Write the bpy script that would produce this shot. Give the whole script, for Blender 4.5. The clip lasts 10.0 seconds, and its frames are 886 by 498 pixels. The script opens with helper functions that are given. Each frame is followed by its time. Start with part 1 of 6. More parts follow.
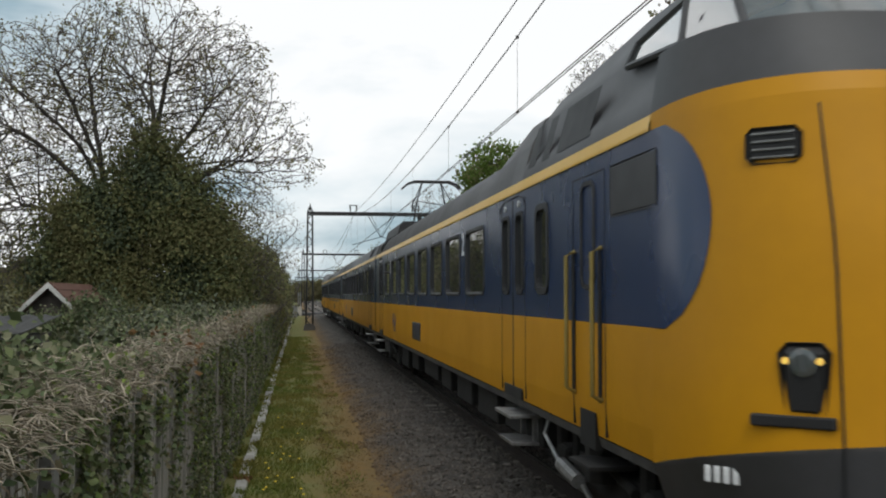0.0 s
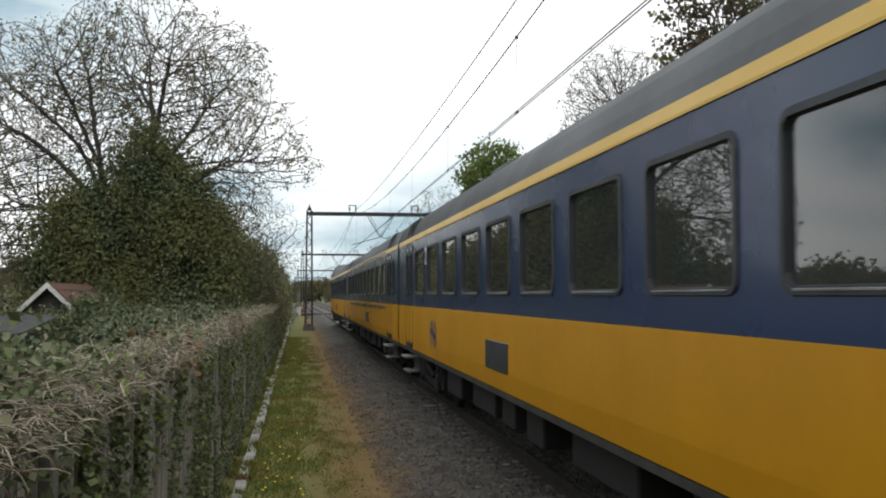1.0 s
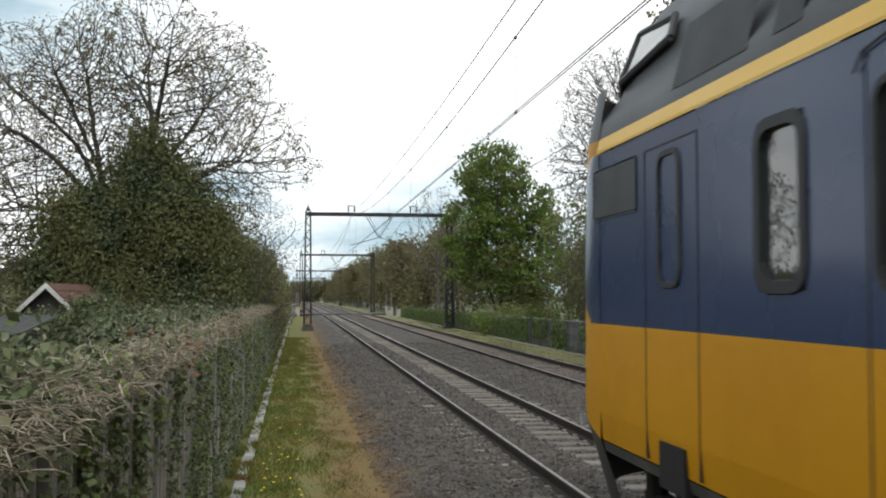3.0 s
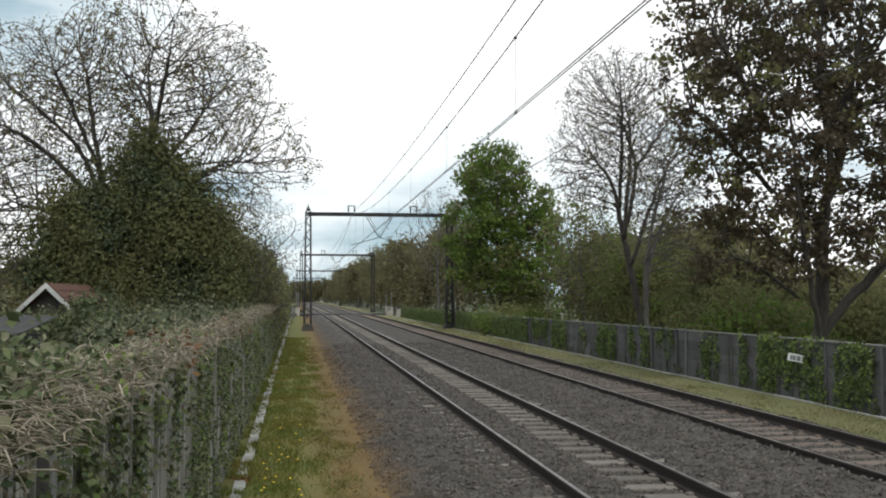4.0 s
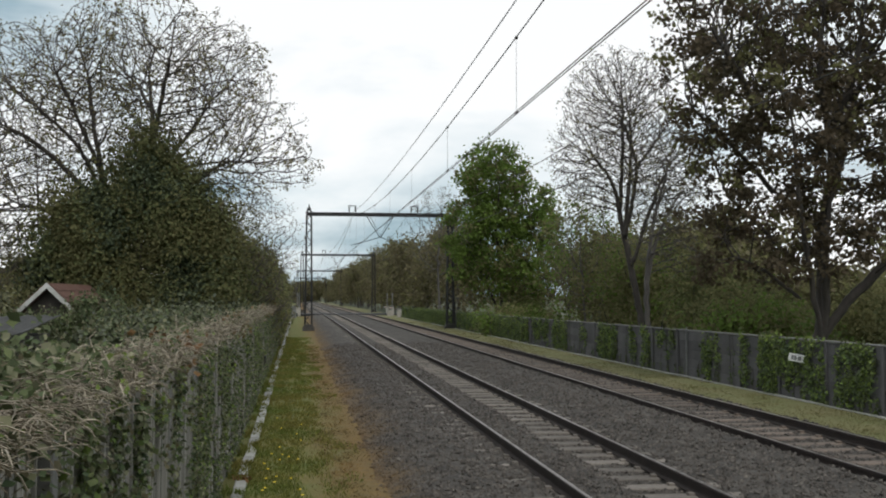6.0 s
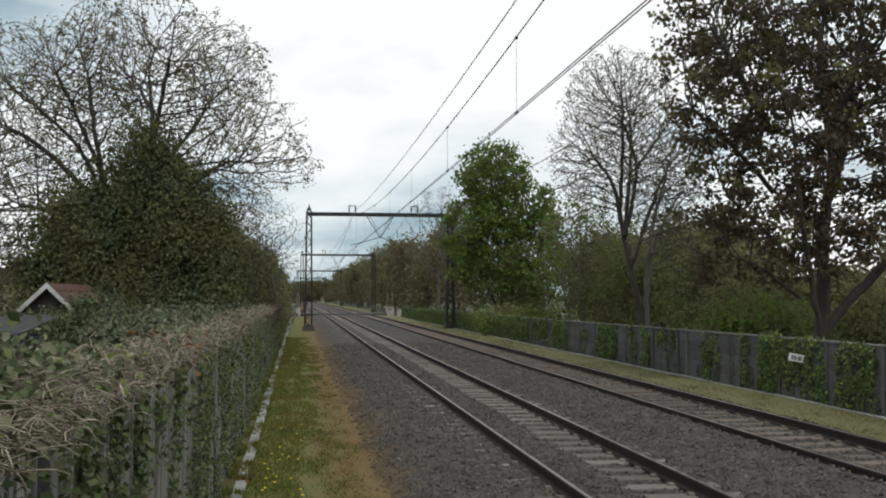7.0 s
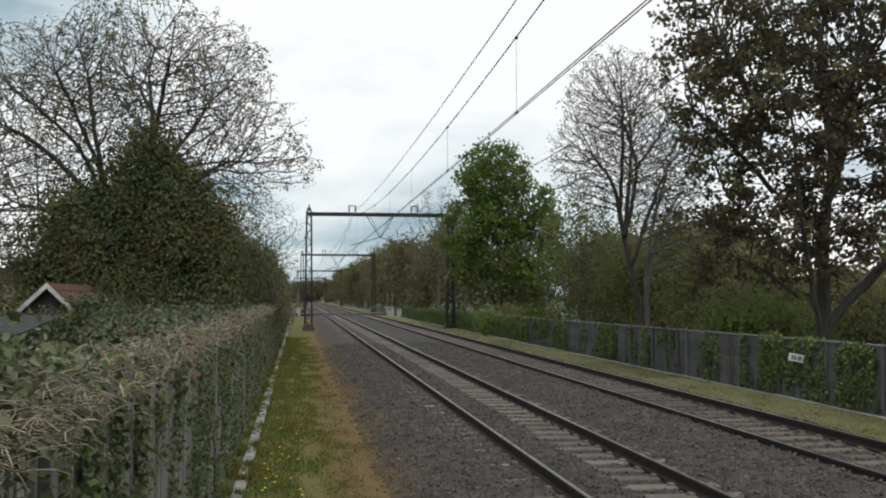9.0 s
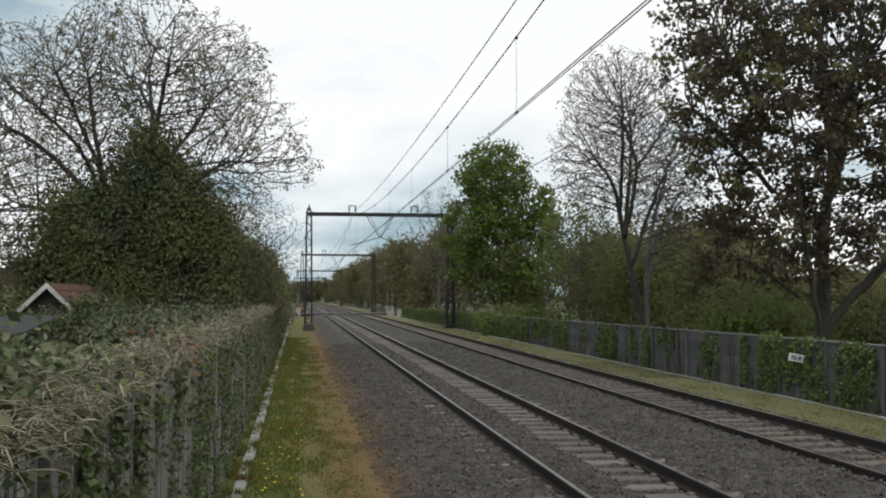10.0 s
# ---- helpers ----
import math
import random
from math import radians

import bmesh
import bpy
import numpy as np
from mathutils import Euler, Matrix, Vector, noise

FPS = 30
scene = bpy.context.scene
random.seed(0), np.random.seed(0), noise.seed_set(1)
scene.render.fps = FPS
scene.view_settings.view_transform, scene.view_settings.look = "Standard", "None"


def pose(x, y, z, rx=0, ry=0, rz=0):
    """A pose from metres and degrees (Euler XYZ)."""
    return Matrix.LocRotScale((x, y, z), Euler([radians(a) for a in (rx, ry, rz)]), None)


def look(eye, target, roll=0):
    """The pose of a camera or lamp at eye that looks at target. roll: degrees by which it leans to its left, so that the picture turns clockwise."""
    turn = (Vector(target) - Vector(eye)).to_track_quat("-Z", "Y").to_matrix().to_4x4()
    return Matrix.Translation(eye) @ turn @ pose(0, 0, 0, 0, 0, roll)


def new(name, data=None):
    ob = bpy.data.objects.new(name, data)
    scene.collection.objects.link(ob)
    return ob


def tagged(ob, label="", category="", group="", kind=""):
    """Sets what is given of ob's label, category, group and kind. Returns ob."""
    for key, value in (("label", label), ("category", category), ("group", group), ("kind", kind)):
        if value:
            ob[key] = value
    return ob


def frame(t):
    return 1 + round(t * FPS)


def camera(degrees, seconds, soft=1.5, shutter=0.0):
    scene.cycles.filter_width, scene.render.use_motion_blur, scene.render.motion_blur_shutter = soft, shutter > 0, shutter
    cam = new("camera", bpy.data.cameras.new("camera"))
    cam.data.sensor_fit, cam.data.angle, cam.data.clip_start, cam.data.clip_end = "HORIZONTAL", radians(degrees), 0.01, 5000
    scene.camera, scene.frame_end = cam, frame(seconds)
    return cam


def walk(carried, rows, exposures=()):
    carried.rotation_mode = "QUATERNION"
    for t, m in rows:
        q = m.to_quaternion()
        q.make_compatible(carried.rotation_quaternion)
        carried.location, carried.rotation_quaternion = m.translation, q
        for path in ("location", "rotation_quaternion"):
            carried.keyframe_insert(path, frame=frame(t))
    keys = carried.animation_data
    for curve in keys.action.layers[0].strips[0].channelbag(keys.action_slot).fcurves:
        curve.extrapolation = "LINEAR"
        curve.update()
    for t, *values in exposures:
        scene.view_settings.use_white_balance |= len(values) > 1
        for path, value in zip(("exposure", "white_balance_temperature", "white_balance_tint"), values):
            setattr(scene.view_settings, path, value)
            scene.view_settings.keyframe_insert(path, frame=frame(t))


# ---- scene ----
SPAN = 2 * math.degrees(math.atan(784 / 1780))
cam = camera(SPAN, 10.0, soft=2.0, shutter=0.05)
EYE_HEIGHT = 2.116          # above the rail tops, which lie at z = 0
walk(cam, [(t, pose(x, 0, EYE_HEIGHT, 92.67 + dp, 0, -8.175 + dy)) for t, x, dp, dy in
           ((0.0, 0.0, -0.03, 0.06), (1.0, 0.0, -0.02, 0.02), (1.5, 0.0, -0.08, -0.02), (2.5, 0.0, 0.0, -0.05),
            (4.5, 0.0, 0.0, -0.04), (5.0, 0.0, 0.0, 0.0), (7.5, 0.0, 0.0, 0.0), (10.0, 0.0, 0.0, 0.0))],
     exposures=((0.0, 0.0), (0.6, 0.2), (1.2, 0.3), (1.8, 0.35), (2.7, 0.46), (3.8, 0.32), (5.0, 0.1), (7.0, 0.0), (10.0, 0.0)))

# ---- world, sun, exposure ----
SUN_EL, SUN_AZ = 52.0, 176.0
world = bpy.data.worlds.new("sky")
scene.world = world
world.use_nodes = True
wn, wl = world.node_tree.nodes, world.node_tree.links
wn.clear()
w_out = wn.new("ShaderNodeOutputWorld")
w_sky = wn.new("ShaderNodeTexSky")
w_sky.sky_type = "NISHITA"
w_sky.sun_disc = False
w_sky.sun_elevation, w_sky.sun_rotation = radians(SUN_EL), radians(SUN_AZ)
w_bg = wn.new("ShaderNodeBackground")
w_bg.inputs["Strength"].default_value = 0.1
wl.new(w_sky.outputs[0], w_bg.inputs["Color"])
# a broken layer of bright cloud under the blue
w_tc = wn.new("ShaderNodeTexCoord")
w_map = wn.new("ShaderNodeMapping")
w_map.inputs["Scale"].default_value = (1.0, 1.0, 2.6)
w_map.inputs["Location"].default_value = (0.35, 0.1, 0.62)
w_n = wn.new("ShaderNodeTexNoise")
w_n.inputs["Scale"].default_value = 2.3
w_n.inputs["Detail"].default_value = 6.0
w_n.inputs["Roughness"].default_value = 0.5
w_n.inputs["Distortion"].default_value = 0.3
w_ramp = wn.new("ShaderNodeValToRGB")
w_ramp.color_ramp.elements[0].position, w_ramp.color_ramp.elements[0].color = 0.40, (0.36, 0.49, 0.56, 1)
w_ramp.color_ramp.elements[1].position, w_ramp.color_ramp.elements[1].color = 0.56, (1.04, 1.05, 1.05, 1)
mid = w_ramp.color_ramp.elements.new(0.49)
mid.color = (0.82, 0.89, 0.92, 1)
w_cloud = wn.new("ShaderNodeBackground")
w_cloud.inputs["Strength"].default_value = 1.0
w_mix = wn.new("ShaderNodeMixShader")
w_mix.inputs[0].default_value = 0.93
wl.new(w_tc.outputs["Generated"], w_map.inputs[0])
wl.new(w_map.outputs[0], w_n.inputs["Vector"])
wl.new(w_n.outputs["Fac"], w_ramp.inputs[0])
wl.new(w_ramp.outputs[0], w_cloud.inputs["Color"])
wl.new(w_bg.outputs[0], w_mix.inputs[1])
wl.new(w_cloud.outputs[0], w_mix.inputs[2])
wl.new(w_mix.outputs[0], w_out.inputs[0])
sun_data = bpy.data.lights.new("sun", "SUN")
sun_data.energy, sun_data.angle, sun_data.color = 1.35, radians(28), (1.0, 0.96, 0.9)
sun = new("sun", sun_data)
_e, _a = radians(SUN_EL), radians(SUN_AZ)
sun.matrix_world = look((0, 0, 60), (0 - math.sin(_a) * math.cos(_e) * 50, 0 - math.cos(_a) * math.cos(_e) * 50, 60 - math.sin(_e) * 50))


# ---- materials ----
def material(name, colour, rough=0.8, metal=0.0, other=None, scale=3.0, fine=40.0, bump=0.3, size=0.01, blend=0.6, spec=0.5, island=0.0, each=0.0, coat=0.0, stretch=(1, 1, 1), through_light=0.0):
    """A surface of two colours mixed at two scales of noise, with fine relief; island and each vary it piece by piece."""
    m = bpy.data.materials.new(name)
    m.use_nodes = True
    n, l = m.node_tree.nodes, m.node_tree.links
    b = n["Principled BSDF"]
    b.inputs["Metallic"].default_value = metal
    b.inputs["Specular IOR Level"].default_value = spec
    b.inputs["Coat Weight"].default_value = coat
    b.inputs["Coat Roughness"].default_value = 0.08
    tc = n.new("ShaderNodeTexCoord")
    mp = n.new("ShaderNodeMapping")
    mp.inputs["Scale"].default_value = stretch
    l.new(tc.outputs["Object"], mp.inputs[0])
    big, small = n.new("ShaderNodeTexNoise"), n.new("ShaderNodeTexNoise")
    big.inputs["Scale"].default_value, small.inputs["Scale"].default_value = scale, fine
    big.inputs["Detail"].default_value, small.inputs["Detail"].default_value = 4, 3
    for k in (big, small):
        l.new(mp.outputs[0], k.inputs["Vector"])
    mean = n.new("ShaderNodeMath")
    mean.operation = "MULTIPLY_ADD"
    l.new(small.outputs["Fac"], mean.inputs[0])
    mean.inputs[1].default_value = 0.45
    l.new(big.outputs["Fac"], mean.inputs[2])
    fac = n.new("ShaderNodeMapRange")
    fac.inputs["From Min"].default_value, fac.inputs["From Max"].default_value = 0.72 - blend * 0.35, 0.72 + blend * 0.35
    l.new(mean.outputs[0], fac.inputs["Value"])
    mix = n.new("ShaderNodeMix")
    mix.data_type = "RGBA"
    other = other or tuple(c * 0.72 for c in colour)
    mix.inputs[6].default_value, mix.inputs[7].default_value = (*colour, 1), (*other, 1)
    l.new(fac.outputs["Result"], mix.inputs[0])
    out = mix.outputs[2]
    for amount, kind in ((island, "island"), (each, "each")):
        if amount:
            if kind == "island":
                src = n.new("ShaderNodeNewGeometry").outputs["Random Per Island"]
            else:
                src = n.new("ShaderNodeObjectInfo").outputs["Random"]
            rng = n.new("ShaderNodeMapRange")
            rng.inputs["To Min"].default_value, rng.inputs["To Max"].default_value = 1 - amount, 1 + amount
            l.new(src, rng.inputs["Value"])
            hsv = n.new("ShaderNodeHueSaturation")
            l.new(out, hsv.inputs["Color"])
            l.new(rng.outputs["Result"], hsv.inputs["Value"])
            out = hsv.outputs[0]
    l.new(out, b.inputs["Base Color"])
    rr = n.new("ShaderNodeMapRange")
    rr.inputs["To Min"].default_value, rr.inputs["To Max"].default_value = max(0.02, rough - 0.08), min(1.0, rough + 0.08)
    l.new(big.outputs["Fac"], rr.inputs["Value"])
    l.new(rr.outputs["Result"], b.inputs["Roughness"])
    if bump:
        bp = n.new("ShaderNodeBump")
        bp.inputs["Strength"].default_value, bp.inputs["Distance"].default_value = bump, size
        l.new(small.outputs["Fac"], bp.inputs["Height"])
        l.new(bp.outputs[0], b.inputs["Normal"])
    if through_light:
        b.inputs["Subsurface Weight"].default_value = 0.0
        tr = n.new("ShaderNodeBsdfTranslucent")
        l.new(out, tr.inputs["Color"])
        mx = n.new("ShaderNodeMixShader")
        mx.inputs[0].default_value = through_light
        l.new(b.outputs[0], mx.inputs[1])
        l.new(tr.outputs[0], mx.inputs[2])
        l.new(mx.outputs[0], n["Material Output"].inputs["Surface"])
    return m


M_SOIL = material("soil", (0.07, 0.065, 0.04), 0.95, other=(0.05, 0.07, 0.025), scale=0.4, fine=9, bump=0.6, size=0.03)
M_BALLAST = material("ballast_bed", (0.10, 0.088, 0.076), 0.95, other=(0.035, 0.03, 0.026), scale=2.2, fine=34, bump=1.0, size=0.05, blend=0.5)
M_STONE = material("ballast_stone", (0.115, 0.101, 0.088), 0.9, other=(0.055, 0.047, 0.041), scale=5, fine=60, island=0.5)
M_GRASSBED = material("straw_turf", (0.17, 0.15, 0.07), 0.95, other=(0.12, 0.13, 0.045), scale=1.1, fine=24, bump=0.8, size=0.03)


def verge_material():
    """Turf that passes into orange-brown dry moss towards the stones."""
    m = material("mossy_turf", (0.10, 0.13, 0.03), 0.95, other=(0.155, 0.135, 0.04), scale=1.1, fine=24, bump=0.8, size=0.03)
    n, l = m.node_tree.nodes, m.node_tree.links
    b = n["Principled BSDF"]
    green = b.inputs["Base Color"].links[0].from_socket
    tc, sep, nz = n.new("ShaderNodeTexCoord"), n.new("ShaderNodeSeparateXYZ"), n.new("ShaderNodeTexNoise")
    nz.inputs["Scale"].default_value, nz.inputs["Detail"].default_value = 0.55, 5
    l.new(tc.outputs["Object"], sep.inputs[0])
    l.new(tc.outputs["Object"], nz.inputs["Vector"])
    add = n.new("ShaderNodeMath")
    add.operation = "MULTIPLY_ADD"
    l.new(nz.outputs["Fac"], add.inputs[0])
    add.inputs[1].default_value = 1.5
    l.new(sep.outputs["X"], add.inputs[2])
    ramp = n.new("ShaderNodeMapRange")
    ramp.inputs["From Min"].default_value, ramp.inputs["From Max"].default_value = 0.75, 1.7
    l.new(add.outputs[0], ramp.inputs["Value"])
    speck = n.new("ShaderNodeTexNoise")
    speck.inputs["Scale"].default_value = 7.0
    l.new(tc.outputs["Object"], speck.inputs["Vector"])
    moss = n.new("ShaderNodeMix")
    moss.data_type = "RGBA"
    moss.inputs[6].default_value, moss.inputs[7].default_value = (0.195, 0.108, 0.022, 1), (0.10, 0.08, 0.036, 1)
    l.new(speck.outputs["Fac"], moss.inputs[0])
    mix = n.new("ShaderNodeMix")
    mix.data_type = "RGBA"
    l.new(ramp.outputs["Result"], mix.inputs[0])
    l.new(green, mix.inputs[6])
    l.new(moss.outputs[2], mix.inputs[7])
    l.new(mix.outputs[2], b.inputs["Base Color"])
    return m


M_VERGE = verge_material()


def creep(m, colour, x0, x1):
    """Lets moss creep over the stones, in specks that thin out from x0 to x1."""
    n, l = m.node_tree.nodes, m.node_tree.links
    b = n["Principled BSDF"]
    stone = b.inputs["Base Color"].links[0].from_socket
    tc, sep = n.new("ShaderNodeTexCoord"), n.new("ShaderNodeSeparateXYZ")
    patch, speck = n.new("ShaderNodeTexNoise"), n.new("ShaderNodeTexNoise")
    patch.inputs["Scale"].default_value, speck.inputs["Scale"].default_value = 0.7, 16.0
    l.new(tc.outputs["Object"], sep.inputs[0])
    total = sep.outputs["X"]
    for k, w in ((patch, 1.3), (speck, 1.1)):
        l.new(tc.outputs["Object"], k.inputs["Vector"])
        add = n.new("ShaderNodeMath")
        add.operation = "MULTIPLY_ADD"
        l.new(k.outputs["Fac"], add.inputs[0])
        add.inputs[1].default_value = w
        l.new(total, add.inputs[2])
        total = add.outputs[0]
    ramp = n.new("ShaderNodeMapRange")
    ramp.inputs["From Min"].default_value, ramp.inputs["From Max"].default_value = x0 + 1.2, x1 + 1.2
    ramp.inputs["To Min"].default_value, ramp.inputs["To Max"].default_value = 0.9, 0.0
    l.new(total, ramp.inputs["Value"])
    mix = n.new("ShaderNodeMix")
    mix.data_type = "RGBA"
    mix.inputs[7].default_value = (*colour, 1)
    l.new(ramp.outputs["Result"], mix.inputs[0])
    l.new(stone, mix.inputs[6])
    l.new(mix.outputs[2], b.inputs["Base Color"])


creep(M_BALLAST, (0.16, 0.092, 0.026), 0.85, 1.75)
creep(M_STONE, (0.15, 0.09, 0.028), 0.8, 1.55)
M_STRAW = material("straw_blades", (0.20, 0.17, 0.085), 0.85, other=(0.13, 0.13, 0.05), scale=0.9, fine=6, bump=0, island=0.35, spec=0.15, through_light=0.3)
M_GRASS = material("grass_blades", (0.12, 0.16, 0.035), 0.8, other=(0.2, 0.17, 0.05), scale=0.9, fine=6, bump=0, island=0.35, spec=0.15, through_light=0.3)
M_RAILTOP = material("polished_rail", (0.34, 0.31, 0.29), 0.38, 0.9, other=(0.18, 0.155, 0.14), scale=3, fine=50, bump=0.05)
# dark rust, deepened so the colour also holds the shade on the rail web
M_RAIL = material("shaded_rusty_rail", (0.03, 0.02, 0.016), 0.9, 0.0, other=(0.018, 0.013, 0.011), scale=4, fine=60)
M_SLEEPER = material("concrete_sleeper", (0.21, 0.185, 0.16), 0.9, other=(0.10, 0.086, 0.074), scale=3, fine=30, each=0.25)
M_WOODSLEEPER = material("brown_sleeper", (0.16, 0.125, 0.10), 0.9, other=(0.09, 0.07, 0.058), scale=3, fine=30, each=0.25)
M_KERB = material("kerb_concrete", (0.38, 0.375, 0.355), 0.9, other=(0.21, 0.21, 0.18), scale=3, fine=30, each=0.25)
M_STEEL = material("painted_steel", (0.03, 0.03, 0.03), 0.7, 0.1, other=(0.02, 0.019, 0.018), scale=2, fine=30)
M_GALV = material("galvanised_steel", (0.27, 0.28, 0.28), 0.55, 0.6, other=(0.18, 0.18, 0.17), scale=2, fine=30)
M_WIRE = material("copper_wire", (0.06, 0.055, 0.05), 0.6, 0.3, bump=0)
M_CONCRETE = material("concrete", (0.085, 0.08, 0.074), 0.95, other=(0.05, 0.047, 0.044), scale=2, fine=25)
M_ASPHALT = material("asphalt", (0.06, 0.06, 0.06), 0.9, other=(0.04, 0.04, 0.04), scale=2, fine=40)
M_WHITE = material("white_paint", (0.75, 0.75, 0.73), 0.6, other=(0.6, 0.6, 0.57), scale=2, fine=20, bump=0.1)
M_RED = material("red_paint", (0.5, 0.06, 0.04), 0.6, bump=0.1)
M_SLAT = material("weathered_slat", (0.40, 0.38, 0.35), 0.9, other=(0.20, 0.195, 0.165), scale=6, fine=60, each=0.3, island=0.3, stretch=(1, 1, 0.15))
M_POST = material("fence_post", (0.260, 0.254, 0.240), 0.9, other=(0.143, 0.137, 0.130), scale=3, fine=40)
M_PANEL = material("grey_fence_board", (0.118, 0.112, 0.114), 0.9, other=(0.07, 0.068, 0.068), scale=1.3, fine=30, each=0.2)
M_IVY = material("ivy_leaf", (0.117, 0.137, 0.058), 0.65, other=(0.065, 0.091, 0.046), scale=2.5, fine=10, bump=0, island=0.5, spec=0.15, through_light=0.2)
M_IVYGLOSS = material("glossy_ivy_leaf", (0.075, 0.085, 0.042), 0.5, other=(0.035, 0.042, 0.022), scale=2, fine=10, bump=0, island=0.6, spec=0.35, through_light=0.1)
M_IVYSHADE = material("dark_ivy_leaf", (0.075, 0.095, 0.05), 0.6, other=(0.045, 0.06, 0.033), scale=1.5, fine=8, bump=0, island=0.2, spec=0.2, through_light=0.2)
M_IVYNEW = material("young_ivy_leaf", (0.217, 0.275, 0.065), 0.5, other=(0.102, 0.160, 0.043), scale=2, fine=10, bump=0, island=0.4, spec=0.15, through_light=0.3)
M_IVYGREY = material("dusty_ivy_leaf", (0.21, 0.205, 0.125), 0.7, other=(0.11, 0.12, 0.07), scale=2.5, fine=10, bump=0, island=0.5, spec=0.15, through_light=0.15)
M_VINE = material("dry_vine", (0.36, 0.31, 0.24), 0.9, other=(0.2, 0.165, 0.12), scale=5, fine=20, bump=0, island=0.4)
M_RUSTLEAF = material("rusty_leaf", (0.22, 0.10, 0.05), 0.8, other=(0.16, 0.12, 0.05), scale=3, fine=10, bump=0, island=0.4, spec=0.15, through_light=0.2)
M_BARK = material("bark", (0.075, 0.065, 0.055), 0.95, other=(0.04, 0.034, 0.03), scale=3, fine=18, bump=0.8, size=0.02, stretch=(1, 1, 0.3))
M_GREYBARK = material("grey_bark", (0.12, 0.11, 0.10), 0.95, other=(0.06, 0.055, 0.05), scale=3, fine=18, bump=0.8, size=0.02, stretch=(1, 1, 0.3))
M_OLIVE = material("olive_bud_leaf", (0.219, 0.213, 0.094), 0.8, other=(0.150, 0.144, 0.069), scale=0.8, fine=4, bump=0, island=0.2, spec=0.15, through_light=0.5)
M_EVERGREEN = material("evergreen_leaf", (0.162, 0.176, 0.074), 0.75, other=(0.101, 0.115, 0.051), scale=0.9, fine=4, bump=0, island=0.2, spec=0.15, through_light=0.4)
M_SPRING = material("spring_leaf", (0.155, 0.225, 0.045), 0.6, other=(0.10, 0.155, 0.035), scale=0.4, fine=4, bump=0, island=0.2, spec=0.15, through_light=0.4)
M_COPPER = material("copper_leaf", (0.125, 0.094, 0.062), 0.6, other=(0.081, 0.069, 0.043), scale=0.5, fine=4, bump=0, island=0.2, spec=0.15, through_light=0.4)
M_BROWNBUD = material("brown_bud_leaf", (0.192, 0.168, 0.096), 0.8, other=(0.132, 0.114, 0.070), scale=0.3, fine=3, bump=0, island=0.2, spec=0.15, through_light=0.4)
M_YELLOW = material("train_yellow", (0.57, 0.265, 0.003), 0.5, other=(0.45, 0.205, 0.003), scale=0.7, fine=7, bump=0.02, coat=0.0, blend=1.2, spec=0.25)
M_STRIPE = material("stripe_yellow", (0.80, 0.48, 0.07), 0.4, other=(0.68, 0.40, 0.05), scale=0.8, fine=8, bump=0.02, coat=0.1, blend=1.2)
M_BLUE = material("train_blue", (0.012, 0.034, 0.10), 0.28, other=(0.010, 0.028, 0.082), scale=0.6, fine=5, bump=0.02, coat=0.22, blend=1.2, spec=0.4)
M_ROOF = material("train_roof_grey", (0.085, 0.085, 0.087), 0.6, other=(0.055, 0.055, 0.055), scale=0.8, fine=10, bump=0.05)
M_DARKGREY = material("cab_dark_grey", (0.045, 0.045, 0.048), 0.5, other=(0.033, 0.033, 0.034), scale=1, fine=10, bump=0.03)
M_RUBBER = material("black_rubber", (0.014, 0.014, 0.015), 0.6, bump=0.05)
M_FRAME = material("window_rubber_frame", (0.03, 0.03, 0.033), 0.5, 0.1, bump=0.03)
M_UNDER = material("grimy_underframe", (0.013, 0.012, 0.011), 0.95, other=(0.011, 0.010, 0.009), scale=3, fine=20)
M_BOX = material("grey_equipment_box", (0.075, 0.072, 0.07), 0.8, other=(0.04, 0.037, 0.035), scale=3, fine=20)
M_STEP = material("worn_aluminium_step", (0.36, 0.36, 0.36), 0.5, 0.7, other=(0.2, 0.19, 0.18), scale=5, fine=30)
M_BRASS = material("yellow_grab_rail", (0.30, 0.22, 0.06), 0.4, 0.3, bump=0)
M_LIGHTGREY = material("pale_grey_mark", (0.86, 0.87, 0.88), 0.5, bump=0)
# near-black colour stands in for the unlit inside of the carriages
M_INTERIOR = material("interior_blackout", (0.03, 0.03, 0.032), 0.8, bump=0)
M_ROOFTILE = material("roof_tile", (0.125, 0.065, 0.048), 0.9, other=(0.10, 0.045, 0.03), scale=2, fine=20)
M_SHED = material("shed_wood", (0.06, 0.05, 0.042), 0.9, other=(0.04, 0.034, 0.03), scale=3, fine=20)
M_FELT = material("grey_corrugated_sheet", (0.055, 0.053, 0.052), 0.95, other=(0.03, 0.03, 0.028), scale=3, fine=30)
M_BRICKFAR = material("pale_wall", (0.4, 0.38, 0.34), 0.9, other=(0.3, 0.28, 0.25), scale=2, fine=20)
M_EMBLEM = material("emblem_blue", (0.03, 0.045, 0.2), 0.4, bump=0)
M_LAMP = material("lamp_lens", (0.5, 0.4, 0.25), 0.15, bump=0, coat=1.0)
M_BARGE = material("weathered_white_board", (0.5, 0.5, 0.48), 0.75, other=(0.3, 0.3, 0.27), scale=3, fine=18, bump=0.2)
M_FLOWER = material("dandelion_yellow", (0.8, 0.6, 0.03), 0.7, bump=0)


